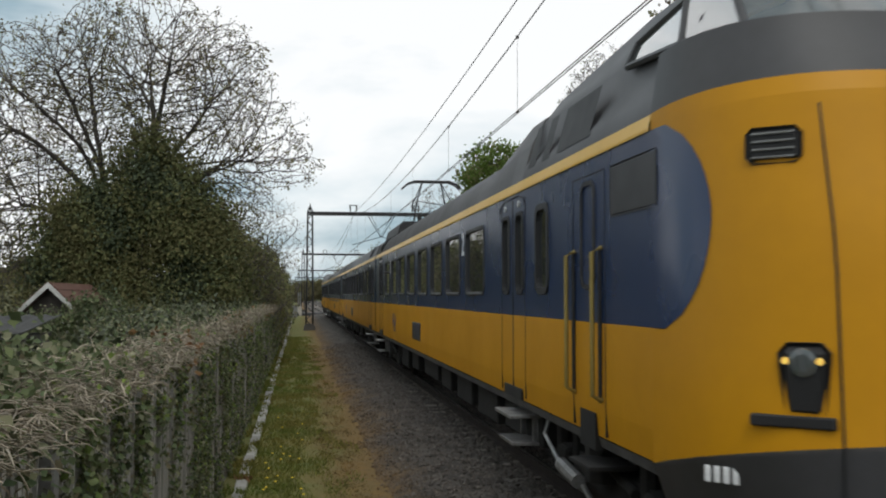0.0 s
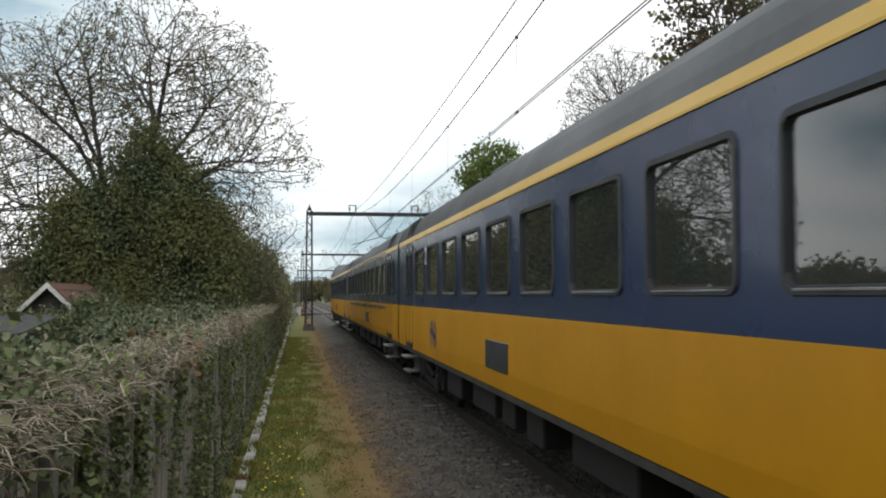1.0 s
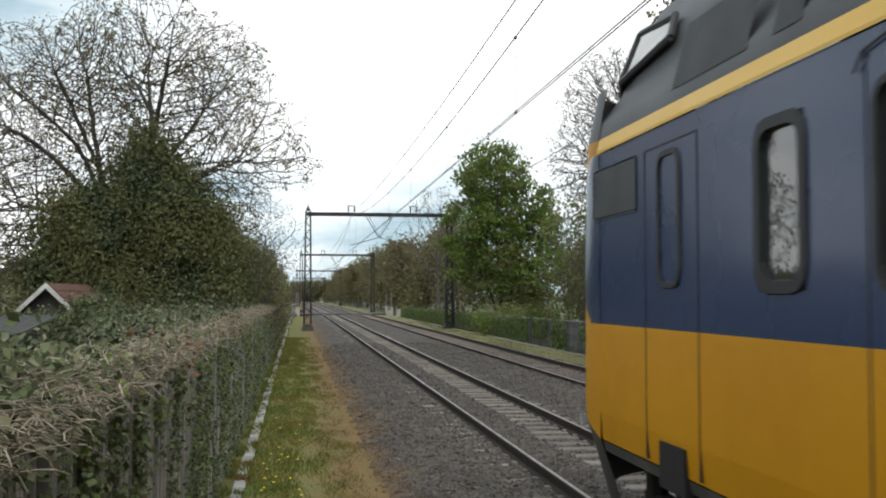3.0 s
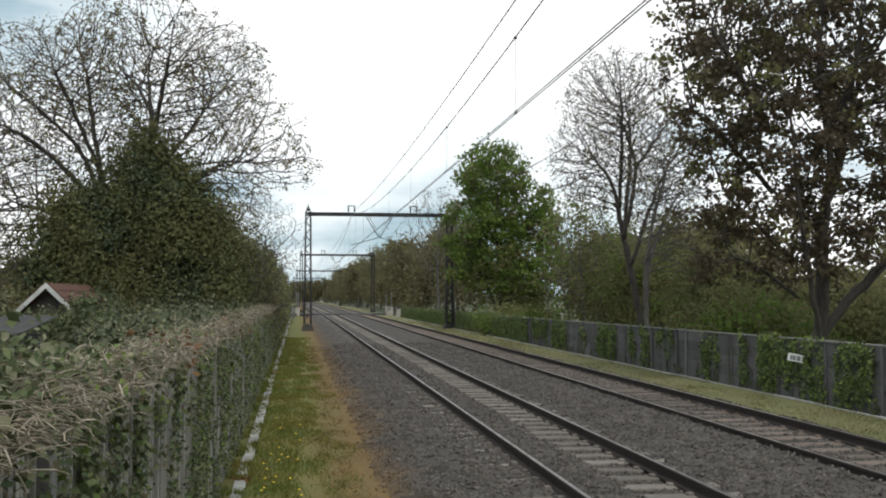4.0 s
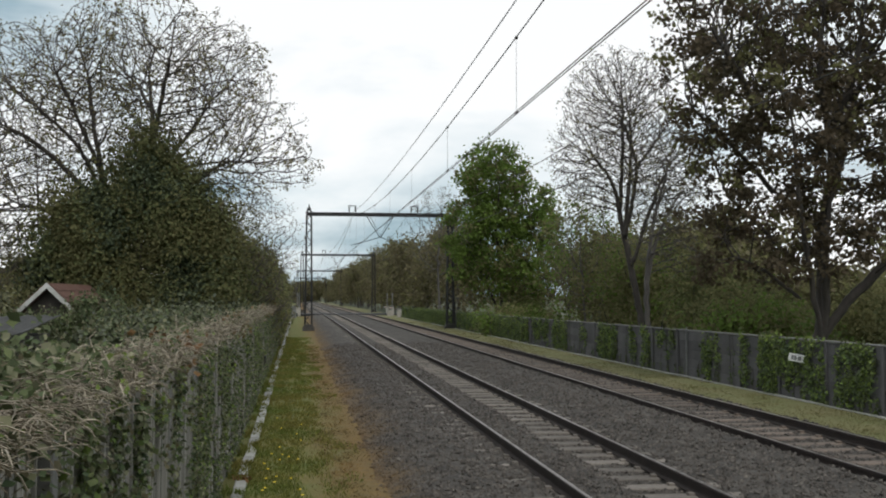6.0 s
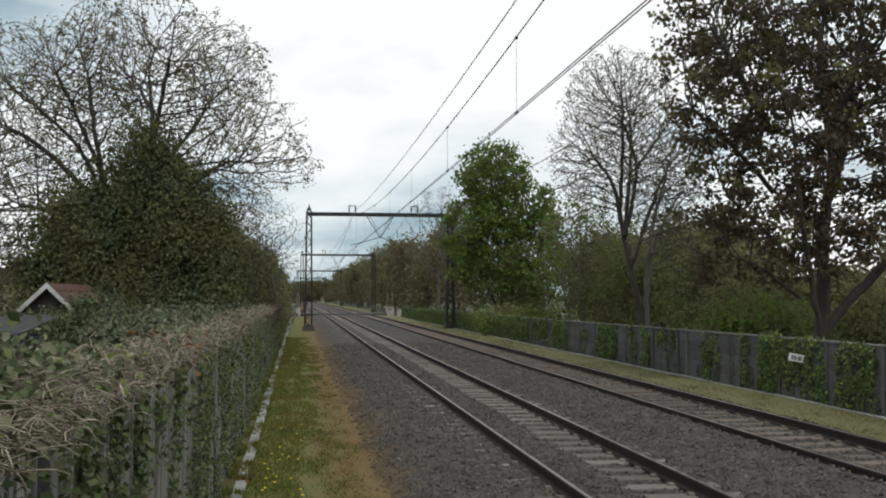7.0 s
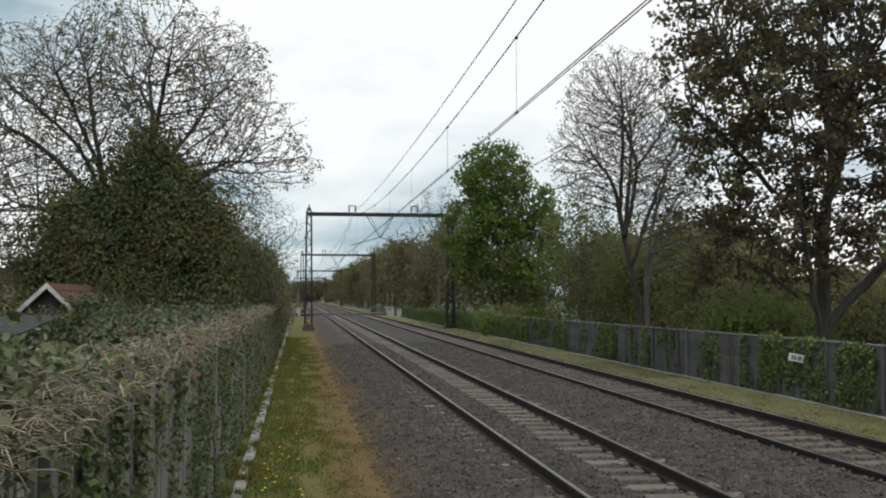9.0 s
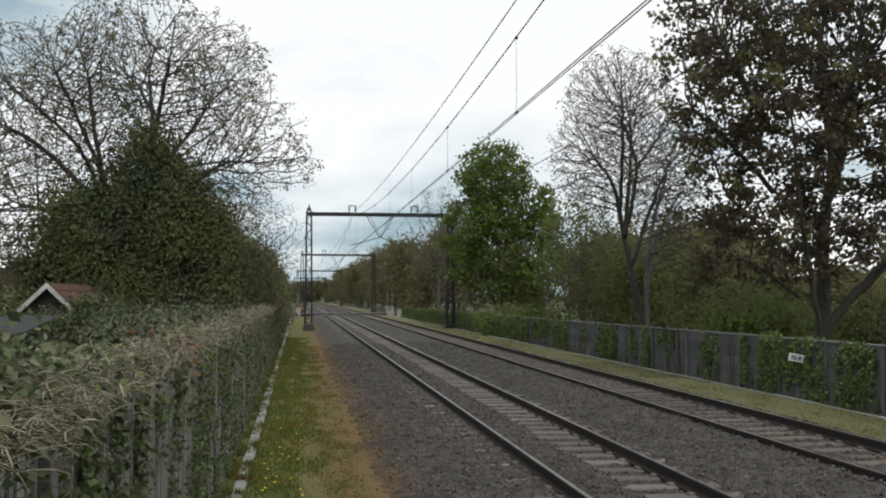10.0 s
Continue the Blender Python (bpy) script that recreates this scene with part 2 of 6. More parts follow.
def glass_material(name, tint, amount):
    m = bpy.data.materials.new(name)
    m.use_nodes = True
    b = m.node_tree.nodes["Principled BSDF"]
    b.inputs["Base Color"].default_value = (*tint, 1)
    b.inputs["Transmission Weight"].default_value = amount
    b.inputs["Roughness"].default_value = 0.02
    b.inputs["IOR"].default_value = 1.6
    b.inputs["Coat Weight"].default_value = 0.5
    b.inputs["Coat Roughness"].default_value = 0.01
    return m


M_GLASS = glass_material("tinted_window_glass", (0.05, 0.055, 0.055), 0.35)
M_SCREEN = glass_material("windscreen_glass", (0.16, 0.18, 0.18), 0.5)


def glow_material(name, colour, strength):
    m = bpy.data.materials.new(name)
    m.use_nodes = True
    b = m.node_tree.nodes["Principled BSDF"]
    b.inputs["Base Color"].default_value = (*colour, 1)
    b.inputs["Emission Color"].default_value = (*colour, 1)
    b.inputs["Emission Strength"].default_value = strength
    return m


M_GLOW = glow_material("lit_headlamp", (0.95, 0.6, 0.12), 0.5)


# ---- mesh helpers ----
def bend(y):
    """The line leans gently aside far down the track."""
    return -1.0 * (max(0.0, y - 80) / 165) ** 1.6


def part(name, bm, mat, parent=None, label="", smooth=False):
    me = bpy.data.meshes.new(name)
    if smooth:
        for f in bm.faces:
            f.smooth = True
    bm.to_mesh(me)
    bm.free()
    return link(name, me, mat, parent, label)


def link(name, me, mat, parent=None, label=""):
    if mat is not None and not me.materials:
        me.materials.append(mat)
    ob = new(name, me)
    if parent is not None:
        ob.parent = parent
    if label:
        ob["label"] = label
    return ob


def raw(name, verts, faces, mat, parent=None, label="", smooth=False):
    me = bpy.data.meshes.new(name)
    me.from_pydata(verts, [], faces)
    if smooth:
        me.polygons.foreach_set("use_smooth", [True] * len(me.polygons))
    me.update()
    return link(name, me, mat, parent, label)


def box(bm, x0, x1, y0, y1, z0, z1):
    v = [bm.verts.new((x, y, z)) for z in (z0, z1) for y in (y0, y1) for x in (x0, x1)]
    for q in ((0, 2, 3, 1), (4, 5, 7, 6), (0, 1, 5, 4), (2, 6, 7, 3), (0, 4, 6, 2), (1, 3, 7, 5)):
        bm.faces.new([v[i] for i in q])
    return v


def rounded_box(bm, x0, x1, y0, y1, z0, z1, r=0.01):
    v = box(bm, x0, x1, y0, y1, z0, z1)
    es = list({e for a in v for e in a.link_edges})
    bmesh.ops.bevel(bm, geom=es, offset=r, segments=1, affect="EDGES", profile=0.5)


def tube(bm, pts, radii, n=6, cap=True):
    """A round bar through points with a radius at each."""
    rings = []
    pts = [Vector(p) for p in pts]
    for i, p in enumerate(pts):
        d = (pts[min(i + 1, len(pts) - 1)] - pts[max(i - 1, 0)]).normalized()
        a = d.cross(Vector((0, 0, 1)) if abs(d.z) < 0.9 else Vector((1, 0, 0))).normalized()
        b = d.cross(a)
        r = radii if isinstance(radii, (int, float)) else radii[i]
        rings.append([bm.verts.new(p + r * (math.cos(k * 2 * math.pi / n) * a + math.sin(k * 2 * math.pi / n) * b)) for k in range(n)])
    for r0, r1 in zip(rings, rings[1:]):
        for k in range(n):
            bm.faces.new((r0[k], r0[(k + 1) % n], r1[(k + 1) % n], r1[k]))
    if cap:
        bm.faces.new(rings[0][::-1])
        bm.faces.new(rings[-1])


def prism(bm, outline, y0, y1):
    """Extrudes an outline in x, z along y."""
    a = [bm.verts.new((x, y0, z)) for x, z in outline]
    b = [bm.verts.new((x, y1, z)) for x, z in outline]
    k = len(outline)
    for i in range(k):
        bm.faces.new((a[i], a[(i + 1) % k], b[(i + 1) % k], b[i]))
    bm.faces.new(a[::-1])
    bm.faces.new(b)


def empty(name, m, **tags):
    ob = new(name)
    ob.matrix_basis = m
    ob.empty_display_size = 0.2
    return tagged(ob, **tags)


# ---- the ground, the verge and the ballast ----
NEAR_TRACK, FAR_TRACK = 3.80, 7.68
rng = np.random.default_rng(7)


def wave(x, y, s=1.0):
    return noise.noise(Vector((x * s, y * s, 3.7)))


def sheet(name, xs, ys, height, mat, label, category):
    verts = [(x + bend(y), y, height(x, y)) for y in ys for x in xs]
    n = len(xs)
    faces = [(j * n + i, j * n + i + 1, (j + 1) * n + i + 1, (j + 1) * n + i) for j in range(len(ys) - 1) for i in range(n - 1)]
    return tagged(raw(name, verts, faces, mat, smooth=True), label, category, kind="structure")


def steps(a, b, near, growth):
    out, d = [a], near
    while out[-1] < b:
        out.append(min(b, out[-1] + d))
        d *= growth
    return out


ROWS = [-400, -60] + steps(-8, 420, 0.16, 1.008)
COARSE = [-400, -60] + steps(-8, 420, 0.6, 1.01)
bm = bmesh.new()
gv = [bm.verts.new((x, y, -0.46)) for x, y in ((-3000, -3000), (3000, -3000), (3000, 3000), (-3000, 3000))]
bm.faces.new(gv)
tagged(part("ground", bm, M_SOIL), "dark soil with thin green growth behind the fences", "ground", kind="structure")
EDGE = 0.85


def verge_height(x, y):
    return -0.335 + 0.02 * wave(x, y, 1.5) + 0.012 * wave(x, y, 7)


def ballast_height(x, y):
    if x < 2.15:
        k = max(0.0, min(1.0, (x - 0.45) / 1.7))
        base = -0.41 + 0.255 * k * k * (3 - 2 * k)
    elif x > 9.0:
        base = -0.165 - 0.22 * min(1.0, (x - 9.0) / 0.5)
    else:
        base = -0.155 if x < 2.95 or 5.0 < x < 6.5 else -0.165
    if 3.2 < x < 3.9:
        base += 0.04 * min(1, (x - 3.2) / 0.15) * min(1, (3.9 - x) / 0.2)
    if 3.9 < x < 4.5:
        base -= 0.022
    if 6.2 < x < 6.9:
        base += 0.085 * min(1, (x - 6.2) / 0.5, (6.9 - x) / 0.06)
    if 7.0 < x < 8.36:
        base -= 0.01
    if 8.5 < x < 9.0:
        base += 0.05 * min(1, (x - 8.5) / 0.1)
    if 5.1 < x < 6.4:
        base += 0.05 * math.sin((x - 5.1) / 1.3 * math.pi)
    near = 0.8 if y < 70 else 0.3
    return base + near * (0.022 * wave(x, y, 2.3) + 0.022 * wave(x, y, 9) + 0.016 * wave(x + 5, y, 21))


sheet("verge", [-2.2, -1.4, -0.9, -0.6, -0.4, -0.2, 0, 0.2, 0.4, 0.6, 0.8, 1.0, 1.2], COARSE, verge_height, M_VERGE, "green and straw-coloured turf strip beside the ballast", "grass verge")
sheet("ballast", [0.45 + 0.13 * i for i in range(74)], ROWS, ballast_height, M_BALLAST, "dark grey-brown crushed stone ballast under two tracks", "ballast")
sheet("verge", [8.9, 9.1, 9.25, 9.5, 9.8, 10.1, 10.4, 10.7, 11.0, 11.3, 12.0], COARSE, lambda x, y: -0.20 + 0.03 * wave(x, y, 1.5) - (0.16 if x < 9.0 else 0.03 if x < 9.2 else 0), M_GRASSBED, "straw-green grass strip at the foot of the fence", "grass verge")


# ---- tracks ----
def rail_profile(off):
    return [(off - 0.07, -0.155), (off + 0.07, -0.155), (off + 0.07, -0.143), (off + 0.012, -0.125), (off + 0.012, -0.045), (off + 0.036, -0.035),
            (off + 0.036, -0.006), (off + 0.03, -0.001), (off - 0.03, -0.001), (off - 0.036, -0.006), (off - 0.036, -0.035), (off - 0.012, -0.045), (off - 0.012, -0.125), (off - 0.07, -0.143)]


RAILROWS = [-400, -60, -8] + [4 * i for i in range(0, 100)]


def rail(x, parent):
    outline = rail_profile(0)
    verts, faces, k = [], [], len(rail_profile(0))
    for y in RAILROWS:
        verts += [(x + bend(y) + a, y, z) for a, z in outline]
    for j in range(len(RAILROWS) - 1):
        faces += [(j * k + i, j * k + (i + 1) % k, (j + 1) * k + (i + 1) % k, (j + 1) * k + i) for i in range(k)]
    r = raw("rail", verts, faces, M_RAIL, parent)
    hv, hf = [], []
    for y in RAILROWS:
        hv += [(x + bend(y) - 0.022, y, 0.0), (x + bend(y) + 0.022, y, 0.0), (x + bend(y) + 0.026, y, -0.004), (x + bend(y) - 0.026, y, -0.004)]
    for j in range(len(RAILROWS) - 1):
        hf += [(j * 4 + i, j * 4 + (i + 1) % 4, (j + 1) * 4 + (i + 1) % 4, (j + 1) * 4 + i) for i in range(4)]
    raw("running_surface", hv, hf, M_RAILTOP, r, "polished steel running surface")


def sleeper_mesh(mat):
    bm = bmesh.new()
    outline = [(-0.13, -0.36), (0.13, -0.36), (0.13, -0.17), (0.11, -0.155), (-0.11, -0.155), (-0.13, -0.17)]
    a = [bm.verts.new((-1.28, x, z)) for x, z in outline]
    b = [bm.verts.new((1.28, x, z)) for x, z in outline]
    for i in range(6):
        bm.faces.new((a[i], b[i], b[(i + 1) % 6], a[(i + 1) % 6]))
    bm.faces.new(a)
    bm.faces.new(b[::-1])
    for s in (-0.7535, 0.7535):
        for d in (-0.115, 0.115):
            box(bm, s + d - 0.035, s + d + 0.035, -0.05, 0.05, -0.16, -0.125)
    me = bpy.data.meshes.new("sleeper")
    bm.to_mesh(me)
    bm.free()
    me.materials.append(mat)
    return me


def track(x, mat, label):
    t = empty("railway_track", pose(0, 0, 0), label=label, category="railway track", kind="structure")
    for s in (-0.7535, 0.7535):
        rail(x + s, t)
    me = sleeper_mesh(mat)
    for i in range(148):
        y = 5.0 + 0.606 * i
        ob = new("sleeper", me)
        ob.parent = t
        ob.matrix_basis = pose(x + bend(y), y + random.uniform(-0.02, 0.02), random.uniform(-0.008, 0.006), 0, 0, random.uniform(-0.6, 0.6))
    verts, faces = [], []
    base_v = [v.co.copy() for v in me.vertices]
    base_f = [tuple(p.vertices) for p in me.polygons]
    for i in list(range(-60, 0)) + list(range(148, 500)):
        y = 5.0 + 0.606 * i
        o = len(verts)
        verts += [(v.x + x + bend(y), v.y + y, v.z) for v in base_v]
        faces += [tuple(o + k for k in f) for f in base_f]
    tagged(raw("sleeper_row", verts, faces, mat, t), kind="stuff")
    return t


track(NEAR_TRACK, M_SLEEPER, "straight railway track with worn grey sleepers in ballast")
track(FAR_TRACK, M_WOODSLEEPER, "straight railway track with brownish sleepers in ballast")


# ---- overhead line ----
def portal(y, detail):
    off = bend(y)
    p = empty("overhead_line_portal", pose(off, y, 0), label="dark steel lattice portal carrying the overhead wires", category="catenary portal", group="overhead line portals")
    for x in (0.71, 10.78):
        bm = bmesh.new()
        w0, w1, top = 0.24, 0.16, 8.1
        for sx in (-1, 1):
            for sy in (-1, 1):
                tube(bm, [(x + sx * w0, sy * w0, -0.25), (x + sx * w1, sy * w1, top)], 0.062, 4)
        n = 16 if detail else 8
        for i in range(n):
            za, zb = -0.1 + (top - 0.1) * i / n, -0.1 + (top - 0.1) * (i + 1) / n
            wa, wb = w0 + (w1 - w0) * i / n, w0 + (w1 - w0) * (i + 1) / n
            s = 1 if i % 2 else -1
            for sy in (-1, 1):
                tube(bm, [(x - s * wa, sy * wa, za), (x + s * wb, sy * wb, zb)], 0.026, 4)
                tube(bm, [(x + sy * wa, -s * wa, za), (x + sy * wb, s * wb, zb)], 0.026, 4)
        part("mast", bm, M_STEEL, p)
        bm = bmesh.new()
        rounded_box(bm, x - 0.14, x + 0.14, -0.14, 0.14, top, top + 0.22, 0.03)
        tube(bm, [(x, 0, top + 0.2), (x, 0, top + 0.5)], [0.08, 0.02], 6)
        part("mast_cap", bm, M_STEEL, p)
        bm = bmesh.new()
        prism(bm, [(x - 0.42, -0.5), (x + 0.42, -0.5), (x + 0.4, -0.05), (x + 0.32, 0.0), (x + 0.3, 0.12), (x - 0.3, 0.12), (x - 0.32, 0.0), (x - 0.4, -0.05)], -0.4, 0.4)
        part("footing", bm, M_CONCRETE, p)
    bm = bmesh.new()
    rounded_box(bm, 0.62, 10.9, -0.11, 0.11, 7.78, 8.0, 0.02)
    rounded_box(bm, 0.62, 10.9, -0.15, 0.15, 7.98, 8.02, 0.01)
    rounded_box(bm, 0.62, 10.9, -0.15, 0.15, 7.76, 7.8, 0.01)
    part("crossbeam", bm, M_STEEL, p)
    for x in (NEAR_TRACK - 0.05, FAR_TRACK + 0.5):
        bm = bmesh.new()
        for sx in (-0.22, 0.22):
            tube(bm, [(x + sx, 0, 8.05), (x + sx, 0, 8.5)], 0.035, 6)
            for z in (8.15, 8.25, 8.35):
                tube(bm, [(x + sx, 0, z), (x + sx, 0, z + 0.04)], 0.075, 8)
        tube(bm, [(x - 0.3, 0, 8.5), (x + 0.3, 0, 8.5)], 0.035, 6)
        part("insulator", bm, M_BOX, p)
    for x, d in ((NEAR_TRACK, 1), (FAR_TRACK, -1)):
        bm = bmesh.new()
        tube(bm, [(x + 1.2 * d, 0, 7.78), (x + 2.0 * d, 0, 6.3), (x - 0.1 * d, 0, 5.7)], 0.03, 6)
        tube(bm, [(x + 2.9 * d, 0, 7.78), (x + 2.0 * d, 0, 6.3)], 0.03, 6)
        part("steady_arm", bm, M_STEEL, p)


PORTALS = [-71.4, 0.0, 71.4, 142.8, 235.0, 330.0]
for i, y in enumerate(PORTALS):
    if y not in (0.0,):
        portal(y, i < 4)
portal(0.0 - 3.5, True)


def wire(x, zs, ya, yb, r, name, label, arch=True):
    bm = bmesh.new()
    z_end, z_mid = zs
    pts = []
    for i in range(25):
        k = i / 24
        y = ya + (yb - ya) * k
        pts.append((x + bend(y), y, z_mid + (z_end - z_mid) * (2 * k - 1) ** 2))
    tube(bm, pts, r, 5)
    return tagged(part(name, bm, M_WIRE), label, "wire", group="overhead wires")


SPANS = [(-71.4, -3.5), (-3.5, 71.4), (71.4, 142.8), (142.8, 235.0), (235.0, 330.0)]


# ---- the passing train ----
SPEED, NOSE_AT_START = 34.08, 4.87
HALF = 1.41
Z_LOW, Z_SPLIT, Z_SILL, Z_HEAD, Z_STRIPE, Z_ROOF = 0.98, 1.895, 2.14, 3.02, 3.25, 3.365
ROOF_LINE = [(1.405, 3.365), (1.37, 3.48), (1.28, 3.66), (1.05, 3.86), (0.6, 3.96), (0.0, 3.99)]
HUMP_LINE = [(1.405, 3.365), (1.37, 3.5), (1.30, 3.75), (1.14, 4.05), (0.85, 4.22), (0.0, 4.30)]


def ring_mesh(name, w, h, mat, corner=0.09, rim=0.03):
    """A rounded rubber frame in the plane of a carriage side, its face towards -x."""
    bm = bmesh.new()

    def loop(a, b, r, x):
        pts = []
        for cx, cz, a0 in ((a - r, b - r, 0), (-a + r, b - r, 90), (-a + r, -b + r, 180), (a - r, -b + r, 270)):
            for k in range(4):
                t = radians(a0 + k * 30)
                pts.append(bm.verts.new((x, cx + r * math.cos(t), cz + r * math.sin(t))))
        return pts
    loops = [loop(w / 2 + 0.03, h / 2 + 0.03, corner + 0.03, 0.002), loop(w / 2 + 0.022, h / 2 + 0.022, corner + 0.02, -0.016),
             loop(w / 2 - rim + 0.01, h / 2 - rim + 0.01, corner - 0.02, -0.016), loop(w / 2 - rim, h / 2 - rim, corner - 0.03, 0.03)]
    for a, b in zip(loops, loops[1:]):
        for i in range(16):
            bm.faces.new((a[i], a[(i + 1) % 16], b[(i + 1) % 16], b[i]))
    me = bpy.data.meshes.new(name)
    bm.to_mesh(me)
    bm.free()
    me.materials.append(mat)
    return me


def pane_mesh(name, w, h, mat):
    bm = bmesh.new()
    box(bm, 0.018, 0.026, -w / 2, w / 2, -h / 2, h / 2)
    me = bpy.data.meshes.new(name)
    bm.to_mesh(me)
    bm.free()
    me.materials.append(mat)
    return me


WIDE, HIGH = 1.43, Z_HEAD - Z_SILL
RING_WIDE, PANE_WIDE = ring_mesh("window_frame", WIDE, HIGH, M_FRAME), pane_mesh("pane", WIDE - 0.01, HIGH - 0.01, M_GLASS)
RING_SLIT, PANE_SLIT = ring_mesh("window_frame", 0.36, HIGH - 0.02, M_RUBBER, 0.10, 0.025), pane_mesh("pane", 0.34, HIGH - 0.03, M_GLASS)
RING_NARROW, PANE_NARROW = ring_mesh("window_frame", 0.5, HIGH - 0.02, M_RUBBER, 0.12, 0.05), pane_mesh("pane", 0.49, HIGH - 0.03, M_GLASS)
bm = bmesh.new()
rounded_box(bm, -0.012, 0.03, -0.70, 0.70, -0.025, 0.025, 0.006)
SASH = bpy.data.meshes.new("sash_bar")
bm.to_mesh(SASH)
bm.free()
SASH.materials.append(M_FRAME)


bm = bmesh.new()
rounded_box(bm, -0.024, -0.004, -0.60, 0.60, -HIGH / 2 - 0.004, -HIGH / 2 + 0.012, 0.004)
SILL = bpy.data.meshes.new("sill_strip")
bm.to_mesh(SILL)
bm.free()
SILL.materials.append(M_GALV)


def window(parent, ring, pane, side, y, z, sash=False, sill=False):
    w = link("window", ring, None, parent)
    w.matrix_basis = pose(side * HALF, y, z, 0, 0, 180 if side > 0 else 0)
    p = link("pane", pane, None, w, "dark tinted window glass")
    if sill:
        link("sill_strip", SILL, None, w, "thin bright metal strip")
    if sash:
        s = link("sash_bar", SASH, None, w)
        s.matrix_basis = pose(0, 0, 0.18)
    return w


def side_strip(bm, ys, zs, xs, holes, side):
    """Panels of a carriage side between the heights zs, left open at the holes."""
    grid = [[bm.verts.new((side * x, y, z)) for y in ys] for z, x in zip(zs, xs)]
    for j in range(len(zs) - 1):
        zm = (zs[j] + zs[j + 1]) / 2
        for i in range(len(ys) - 1):
            ym = (ys[i] + ys[i + 1]) / 2
            if any(a < ym < b and c < zm < d for a, b, c, d in holes):
                continue
            q = (grid[j][i], grid[j][i + 1], grid[j + 1][i + 1], grid[j + 1][i])
            bm.faces.new(q if side < 0 else q[::-1])


def loft(name, line_at, ys, mat, parent, label=""):
    bm = bmesh.new()
    rows = []
    for y in ys:
        half = line_at(y)
        rows.append([bm.verts.new((-x, y, z)) for x, z in half] + [bm.verts.new((x, y, z)) for x, z in half[::-1][1:]])
    for a, b in zip(rows, rows[1:]):
        for i in range(len(a) - 1):
            bm.faces.new((a[i], a[i + 1], b[i + 1], b[i]))
    for r in (rows[0], rows[-1][::-1]):
        bm.faces.new(r)
    ob = part(name, bm, mat, parent, label)
    for f in ob.data.polygons:
        f.use_smooth = len(f.vertices) == 4
    return ob


def bogie(parent, y):
    bm = bmesh.new()
    for s in (-1, 1):
        prism(bm, [(s * 1.0, 0.35), (s * 1.12, 0.35), (s * 1.12, 0.62), (s * 1.0, 0.62)], y - 1.75, y + 1.75)
        for d in (-1.28, 1.28):
            rounded_box(bm, min(s * 0.98, s * 1.2), max(s * 0.98, s * 1.2), y + d - 0.17, y + d + 0.17, 0.3, 0.62, 0.03)
            tube(bm, [(s * 1.08, y + d - 0.3, 0.5), (s * 1.08, y + d - 0.3, 0.85)], 0.09, 8)
            tube(bm, [(s * 1.08, y + d + 0.3, 0.5), (s * 1.08, y + d + 0.3, 0.85)], 0.09, 8)
        tube(bm, [(s * 1.18, y - 0.9, 0.55), (s * 1.22, y + 0.5, 0.85)], 0.045, 6)
        tube(bm, [(s * 1.1, y, 0.5), (s * 1.1, y, 0.95)], 0.22, 10)
        box(bm, min(s * 0.7, s * 1.0), max(s * 0.7, s * 1.0), y - 0.4, y + 0.4, 0.35, 0.7)
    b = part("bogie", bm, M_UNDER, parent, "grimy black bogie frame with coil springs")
    for d in (-1.28, 1.28):
        bm = bmesh.new()
        for s in (-0.75, 0.75):
            tube(bm, [(s - 0.065, y + d, 0.46), (s + 0.02 * (1 if s < 0 else -1), y + d, 0.46), (s + 0.065, y + d, 0.46)], 0.46, 24)
        tube(bm, [(-1.0, y + d, 0.46), (1.0, y + d, 0.46)], 0.09, 10)
        part("wheelset", bm, M_RAIL, b, "dark steel wheelset")


def text_mark(parent, body, y, z, height, mat, label):
    c = bpy.data.curves.new("class_number", "FONT")
    c.body, c.size, c.extrude, c.align_x, c.align_y, c.offset = body, height / 0.73, 0.002, "CENTER", "BOTTOM_BASELINE", 0.006
    c.materials.append(mat)
    t = new("class_number", c)
    t.parent = parent
    t.matrix_basis = pose(-HALF - 0.004, y, z, 90, 0, -90)
    t["label"] = label


def emblem(parent, y, z, s):
    """Two interlocked bent arrows, drawn as plain bands."""
    bm = bmesh.new()

    def band(pts, w):
        p = [Vector((0, a * s, b * s)) for a, b in pts]
        left, right = [], []
        for i in range(len(p)):
            d = (p[min(i + 1, len(p) - 1)] - p[max(i - 1, 0)]).normalized()
            nrm = Vector((0, -d.z, d.y)) * w * s
            left.append(bm.verts.new(p[i] + nrm))
            right.append(bm.verts.new(p[i] - nrm))
        for i in range(len(p) - 1):
            bm.faces.new((left[i], left[i + 1], right[i + 1], right[i]))
    path = [(-0.24, -0.30), (-0.44, -0.02), (-0.36, 0.24), (-0.18, 0.28), (-0.06, 0.12), (0.08, -0.05), (0.44, -0.05)]
    band([(-a, 0.85 * b) for a, b in path], 0.05)
    band([(a, -0.85 * b) for a, b in path], 0.05)
    bmesh.ops.recalc_face_normals(bm, faces=bm.faces[:])
    ob = part("emblem", bm, M_EMBLEM, parent, "dark blue painted emblem of two bent bands")
    ob.matrix_basis = pose(-HALF - 0.006, y, z)


